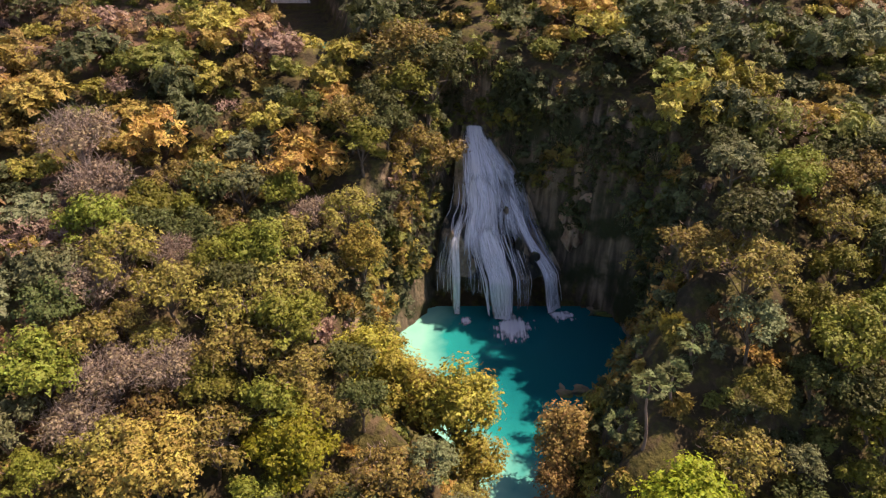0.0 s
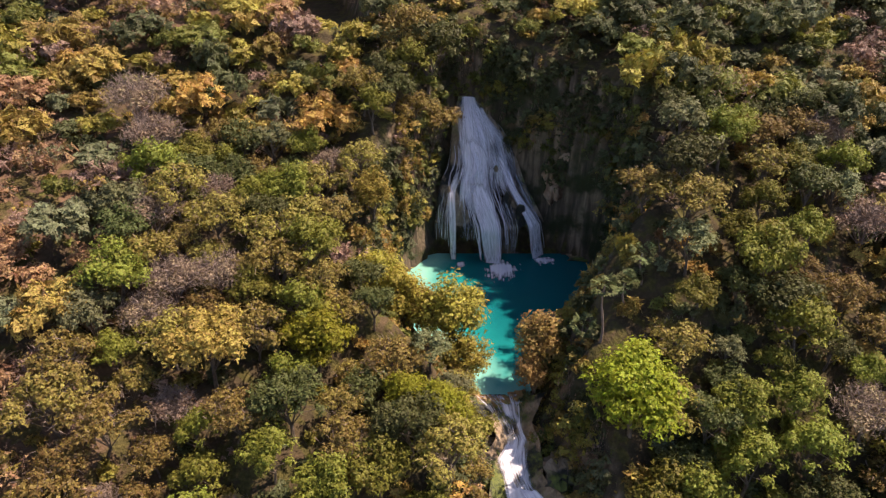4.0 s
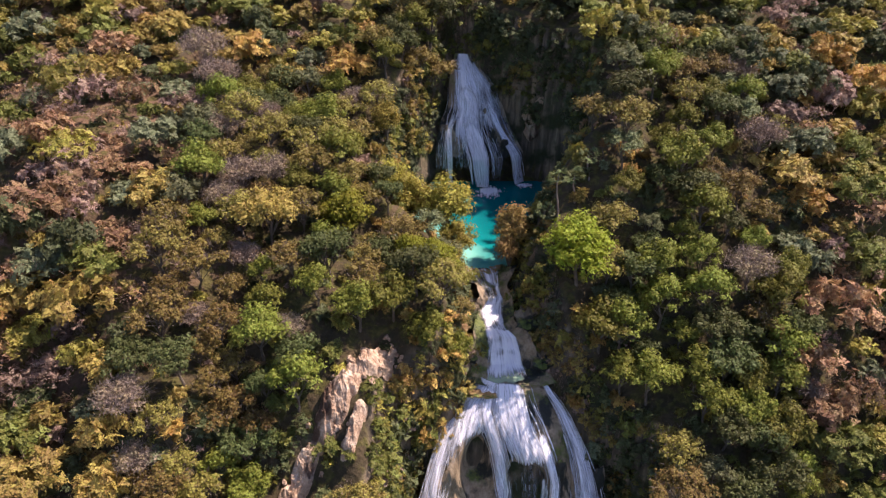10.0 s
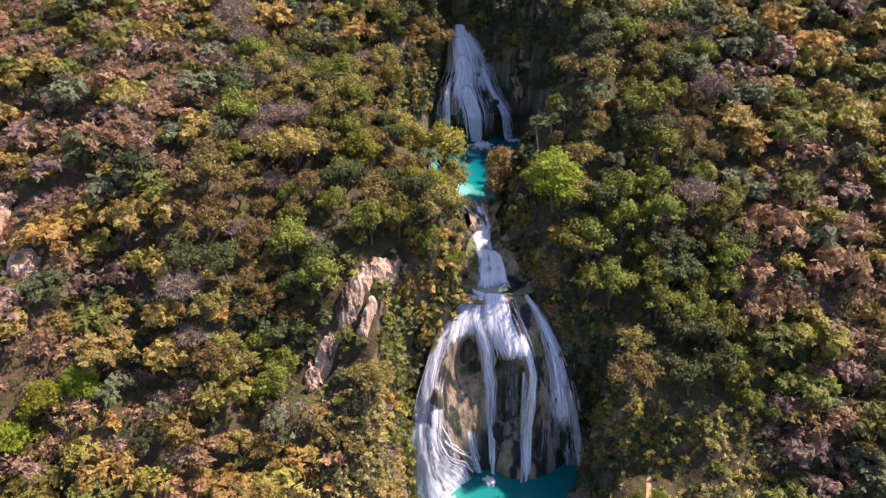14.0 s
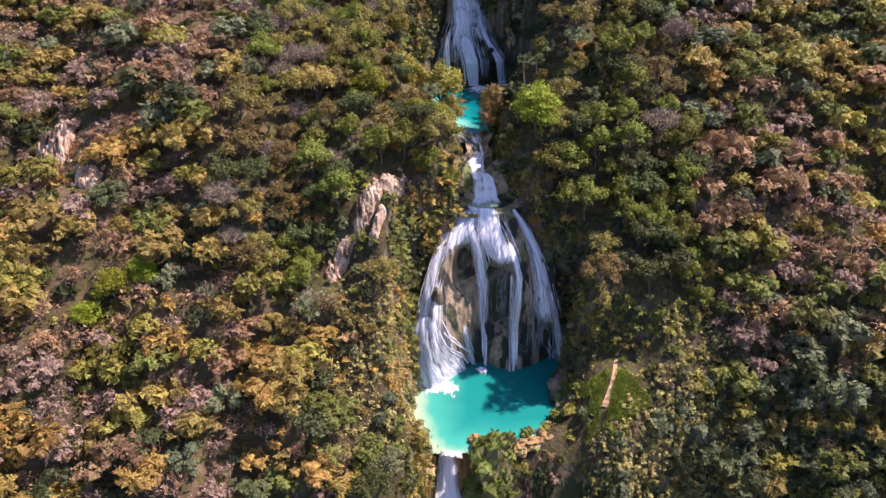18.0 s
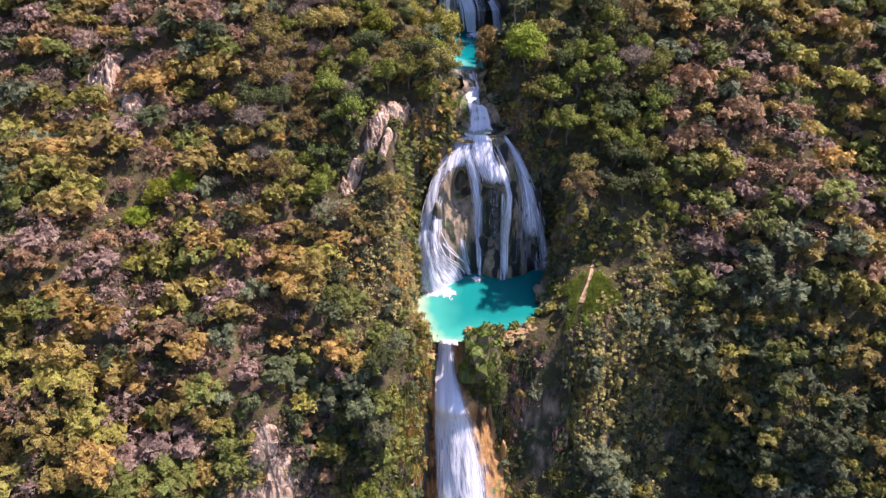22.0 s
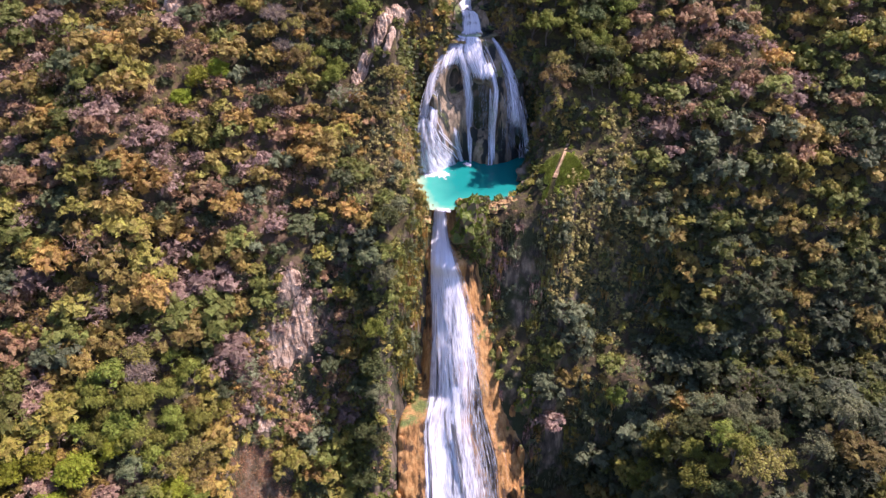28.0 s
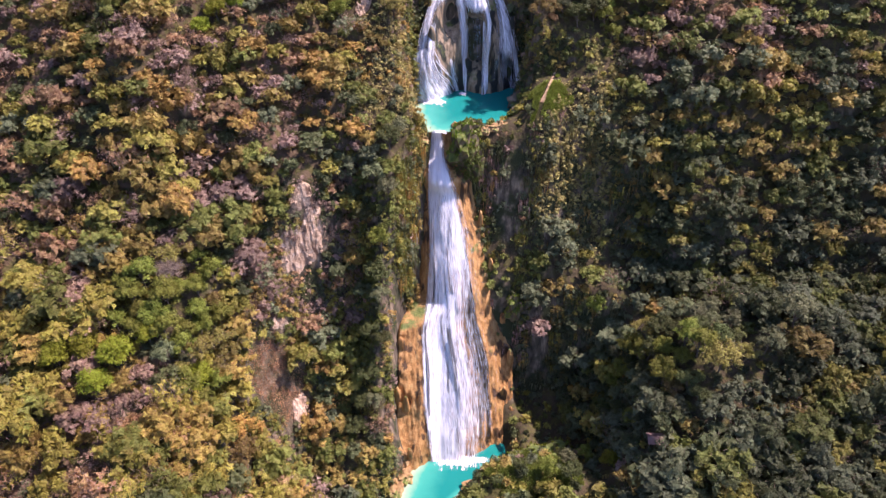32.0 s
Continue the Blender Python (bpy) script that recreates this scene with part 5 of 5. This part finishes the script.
for row in (("tan", 9.6, -1.4, 94.6, 1.5, 1.3, 1.6), ("moss", 13.3, -4.0, 95.0, 3.6, 2.6, 3.0), ("moss", 10.4, -3.6, 94.4, 1.7, 1.6, 2.0), ("tan", 18.6, -3.4, 94.2, 1.8, 1.6, 2.0), ("moss", 16.2, -3.2, 94.6, 2.2, 1.8, 2.6), ("tan", 21.4, -2.4, 94.4, 2.3, 1.5, 2.0), ("tan", 24.4, -1.2, 94.6, 1.9, 1.5, 2.3), ("tan", 27.0, 1.2, 94.4, 1.7, 2.0, 1.8),
            ("moss", 12.0, -8.2, 90.5, 4.4, 4.2, 7.0), ("moss", 15.6, -9.0, 85.5, 2.6, 3.2, 6.0), ("tan", -2.4, -7.6, 93.5, 3.0, 2.4, 1.6), ("tan", -4.0, -3.0, 94.6, 2.2, 2.6, 2.0), ("tan", -5.6, 3.4, 94.7, 1.2, 2.0, 1.1), ("tan", -6.2, 7.4, 94.8, 1.3, 1.7, 1.2), ("tan", -5.8, 10.8, 94.9, 1.5, 2.0, 1.7), ("tan", -4.6, 0.2, 94.6, 1.3, 1.5, 0.9), ("tan", -1.2, -5.6, 94.5, 1.4, 1.0, 0.9),
            ("tan", -4.0, 17.5, 95.2, 1.8, 2.2, 2.4), ("grey", 30.0, 13.0, 95.2, 3.4, 3.8, 3.0), ("grey", 32.5, 18.0, 95.5, 3.0, 3.5, 3.4), ("grey", 30.5, 7.0, 95.0, 2.6, 3.0, 2.6),
            ("grey", 18.5, 76.6, 140.2, 2.3, 1.9, 0.6), ("grey", 31.0, 90.0, 140.6, 2.4, 3.0, 1.2), ("grey", 27.5, 96.5, 140.5, 3.2, 1.5, 0.9), ("grey", 27.5, 82.0, 140.6, 1.8, 2.4, 1.0),
            ("tan", 4.2, 57.2, 140.2, 1.6, 1.2, 0.9), ("tan", 6.6, 56.5, 140.0, 1.5, 1.0, 0.7), ("tan", 9.0, 56.3, 140.0, 1.7, 1.0, 0.7), ("tan", 11.2, 56.8, 140.2, 1.4, 1.2, 1.0), ("tan", 3.0, 62.0, 140.6, 1.4, 2.2, 0.8),
            ("tan", 6.6, 35.0, 129.2, 1.3, 0.8, 0.6), ("tan", 9.2, 35.0, 129.0, 1.2, 0.7, 0.5), ("grey", 4.8, 48.0, 136.0, 2.2, 2.4, 2.2), ("grey", 16.0, 47.0, 135.5, 2.0, 2.6, 2.4), ("grey", 7.2, 51.0, 136.5, 1.2, 1.4, 1.1), ("tan", 13.2, 52.5, 137.5, 1.3, 1.3, 1.0), ("grey", 5.0, 42.0, 131.5, 1.8, 2.4, 2.4), ("grey", 18.4, 41.5, 131.0, 2.0, 2.4, 2.6), ("tan", 10.6, 48.4, 134.6, 0.9, 0.8, 0.6),
            ("tan", 18.5, -70.5, 1.0, 4.5, 3.0, 2.2), ("tan", 23.5, -66.5, 1.8, 4.0, 3.2, 2.6), ("moss", 29.0, -65.0, 4.0, 4.6, 3.8, 3.4), ("moss", 36.0, -63.5, 5.0, 6.0, 4.6, 4.4), ("moss", 44.0, -62.5, 6.0, 6.0, 4.6, 5.0), ("tan", 51.5, -62.0, 8.5, 2.2, 1.8, 1.6),
            ("tan", -5.5, -67.0, 0.8, 2.6, 3.0, 2.2), ("tan", -8.0, -72.0, 1.0, 2.6, 3.6, 2.2), ("tan", -5.5, -62.0, 1.5, 2.2, 2.6, 3.0), ("moss", 29.5, -30.0, 42.0, 2.6, 2.4, 5.0), ("pale", 24.5, 103.0, 156.0, 3.0, 2.0, 4.5), ("pale", 22.0, 102.0, 151.5, 2.0, 1.6, 3.0), ("pale", 15.0, 111.5, 172.0, 2.6, 1.6, 2.6), ("pale", 26.5, 102.5, 152.5, 1.6, 1.2, 2.4), ("pale", 21.0, 103.0, 155.0, 1.6, 1.3, 2.8), ("pale", 28.5, 100.0, 148.5, 2.0, 1.2, 2.6)):
    boulder(*row)


rng = np.random.RandomState(77)
a, h = rng.uniform(3.3, 6.1, 150), rng.uniform(-0.9, 1.0, 150)
row = np.c_[rng.choice((12.0, 15.0), 150) + 3.1 * np.cos(a) * np.sqrt(1.05 - h * h * 0.9), -9.6 + 3.2 * np.sin(a) * np.sqrt(1.05 - h * h * 0.9), 86.8 + 6.6 * h, np.zeros(150), np.full(150, 3.0)]
forest("rock_greenery", "moss cushions and hanging ferns on the rocks below the pool", row, 70, 0.42, 18, (0.5, 1.0), "hanging", (0.105, 0.125, 0.022))


def block_mesh(seed):
    """An angular block with broken faces."""
    bm = bmesh.new()
    bmesh.ops.create_icosphere(bm, subdivisions=2, radius=1)
    for v in bm.verts:
        n = v.co.normalized()
        d = 0.5 * noise.noise(n * 1.1 + Vector((seed * 2.3, 0, 1))) + 0.35 * noise.cell(n * 1.9 + Vector((seed, seed, 0))) + 0.15 * noise.noise(n * 5 + Vector((0, seed, 0)))
        v.co = n * (0.8 + d)
    me = bpy.data.meshes.new("rock")
    bm.to_mesh(me)
    bm.free()
    me.materials.append(CLIFF_ROCK)
    return me


BLOCKS = [block_mesh(s) for s in range(5)]


def ridged(x, y, seed):
    return 1 - 2 * np.abs(fbm(x, y, seed, 3)) * 2


def outcrop(cx, cy, a, b, turn, seed):
    """A bare broken rock face: a jagged rib with loose blocks at its foot."""
    rng = np.random.RandomState(100 + seed)
    face = spot("rock_outcrop", "bare pale orange rock face breaking through the woods", "rock outcrop", group="bare rock faces")
    c, s = math.cos(radians(turn)), math.sin(radians(turn))
    nu, nv = int(14 + 7 * a), int(12 + 5 * b)
    U, V = np.meshgrid(np.linspace(-1, 1, nu), np.linspace(-1, 1, nv))
    wide = b * (1.25 - 0.6 * U ** 2 + 1.1 * fbm(U * a / 2 + seed, U * 0, 2))
    X = cx + U * a * 1.1 * c - V * wide * s
    Y = cy + U * a * 1.1 * s + V * wide * c
    rise = np.maximum(0, 1 - np.abs(V) ** 2.2) ** 0.6 * np.maximum(0, 1 - U ** 4) * (1.0 + 0.5 * b)
    step = np.floor(3.0 * (U * a * 0.45 + 0.8 * V + 2 * fbm(X / 2, Y / 2, 4))) / 3.0 - (U * a * 0.45 + 0.8 * V)
    H = rise * (0.75 + 0.6 * ridged(X / 3, Y / 3, 3) + 0.35 * ridged(X / 1.1, Y / 1.1, 5)) + rise * 0.35 * step - 0.5
    X, Y = X + 0.5 * fbm(X / 0.9, Y / 0.9, 1) * rise, Y + 0.7 * fbm(X / 0.8, Y / 0.8, 6) * rise
    part("rock_rib", mesh_of("rock_rib", np.c_[X.ravel(), Y.ravel(), (ground_height(X, Y) + H).ravel()], grid_faces(nu, nv), CLIFF_ROCK), face)
    for i in range(int(8 + 1.5 * a * b)):
        u, v = rng.uniform(-1, 1), rng.normal() * 0.7
        x, y = cx + u * a * c - v * b * s, cy + u * a * s + v * b * c
        k = rng.uniform(0.3, 0.8)
        ob = part("rock", BLOCKS[i % 5], face)
        ob.matrix_basis = Matrix.Translation((x, y, float(ground_height(x, y)) + 0.2)) @ pose(0, 0, 0, rng.uniform(-25, 25), rng.uniform(-25, 25), rng.uniform(0, 360)) @ Matrix.Diagonal((k * rng.uniform(0.7, 1.1), k * rng.uniform(0.8, 1.5), k * rng.uniform(0.8, 1.4), 1))
    return face


for i, row in enumerate(BARE):
    outcrop(*row, i)

# path on the spur beside the middle pool
v = np.linspace(0, 1, 24)
px, py = 36.2 + 5.6 * v + 0.5 * np.sin(5 * v), 1.0 + 13.5 * v
ring = [[(px[i] + o * w, py[i] - 0.3 * o * w, float(ground_height(px[i], py[i])) + h) for o, h in ((-1, -0.3), (-0.8, 0.12), (0.8, 0.12), (1, -0.3))] for i, w in enumerate(0.35 + 0.40 * (1 - v))]
footpath = new("footpath", mesh_of("footpath", [p for r in ring for p in r], grid_faces(4, 24), PLAIN_PATH))
tagged(footpath, "narrow tan footpath along a grassy spur", "path", kind="structure")


# ---- palms ----
def make_palm(seed, height, reach):
    rng = np.random.RandomState(seed)
    palm = spot("palm_tree", "slender fan palm on the rim above the pool", "palm", group="palms above the pool")
    bm = bmesh.new()
    p = Vector((0, 0, -1))
    for i in range(1, 7):
        q = Vector((0.25 * math.sin(i), 0.12 * i, -1 + (height + 1) * i / 6))
        branch(bm, p, q, 0.20 - 0.012 * i, 0.19 - 0.012 * i)
        p = q
    me = bpy.data.meshes.new("trunk")
    bm.to_mesh(me)
    bm.free()
    me.materials.append(BARK_PALE)
    part("trunk", me, palm)
    for k in range(16):
        a, up = 2 * math.pi * k / 16 + rng.uniform(-0.2, 0.2), rng.uniform(-0.5, 0.9)
        d = Vector((math.cos(a) * math.cos(up), math.sin(a) * math.cos(up), math.sin(up)))
        stem_end = p + d * reach * 0.55
        side = d.cross(Vector((0, 0, 1))).normalized()
        lift = side.cross(d).normalized()
        tris = [(p - side * 0.04, p + side * 0.04, stem_end)]
        for j in range(13):
            f = math.radians(-75 + 150 * j / 12)
            tip = stem_end + (d * math.cos(f) + side * math.sin(f)) * reach * 0.55 + lift * (-0.25 * reach * abs(math.sin(f)))
            w = (d * -math.sin(f) + side * math.cos(f)) * 0.07 * reach
            mid = stem_end.lerp(tip, 0.55)
            tris += [(stem_end, mid - w, mid + w), (mid - w, tip, mid + w)]
        part("frond", big_mesh("frond", np.array([v[:] for t in tris for v in t]), 3, LEAF_PALM), palm)
    return palm


for i, (x, y, h) in enumerate(((21.0, 54.5, 8.0), (24.2, 57.0, 5.0), (19.5, 57.0, 4.0), (27.0, 60.5, 4.5))):
    palm = make_palm(31 + i, h, 1.9)
    palm.location = (x, y, float(ground_height(x, y)))

# ---- shelter roof among the trees ----
shelter = spot("shelter", "small open shelter with a faded red roof among trees", "shelter")
sx0, sy0 = 68.5, -76.0
gz = float(ground_height(sx0, sy0))
shelter.location = (sx0, sy0, gz)
for dx in (-1.9, 1.9):
    for dy in (-1.4, 1.4):
        bm = bmesh.new()
        branch(bm, (dx, dy, -0.5), (dx, dy, 2.9), 0.10, 0.09)
        me = bpy.data.meshes.new("post")
        bm.to_mesh(me)
        bm.free()
        me.materials.append(BARK)
        part("post", me, shelter)
for s in (-1, 1):
    rows = [(x, s * y, 3.6 - 0.5 * y + (0.05 if i % 2 else 0.0)) for i, x in enumerate(np.linspace(-2.5, 2.5, 26)) for y in (0.0, 2.0)]
    rows += [(x, y, z - 0.06) for x, y, z in rows]
    f = [(2 * i, 2 * i + 1, 2 * i + 3, 2 * i + 2) for i in range(25)] + [(52 + 2 * i, 52 + 2 * i + 2, 52 + 2 * i + 3, 52 + 2 * i + 1) for i in range(25)]
    part("roof_sheet", mesh_of("roof_sheet", rows, f, ROOF_RED), shelter)
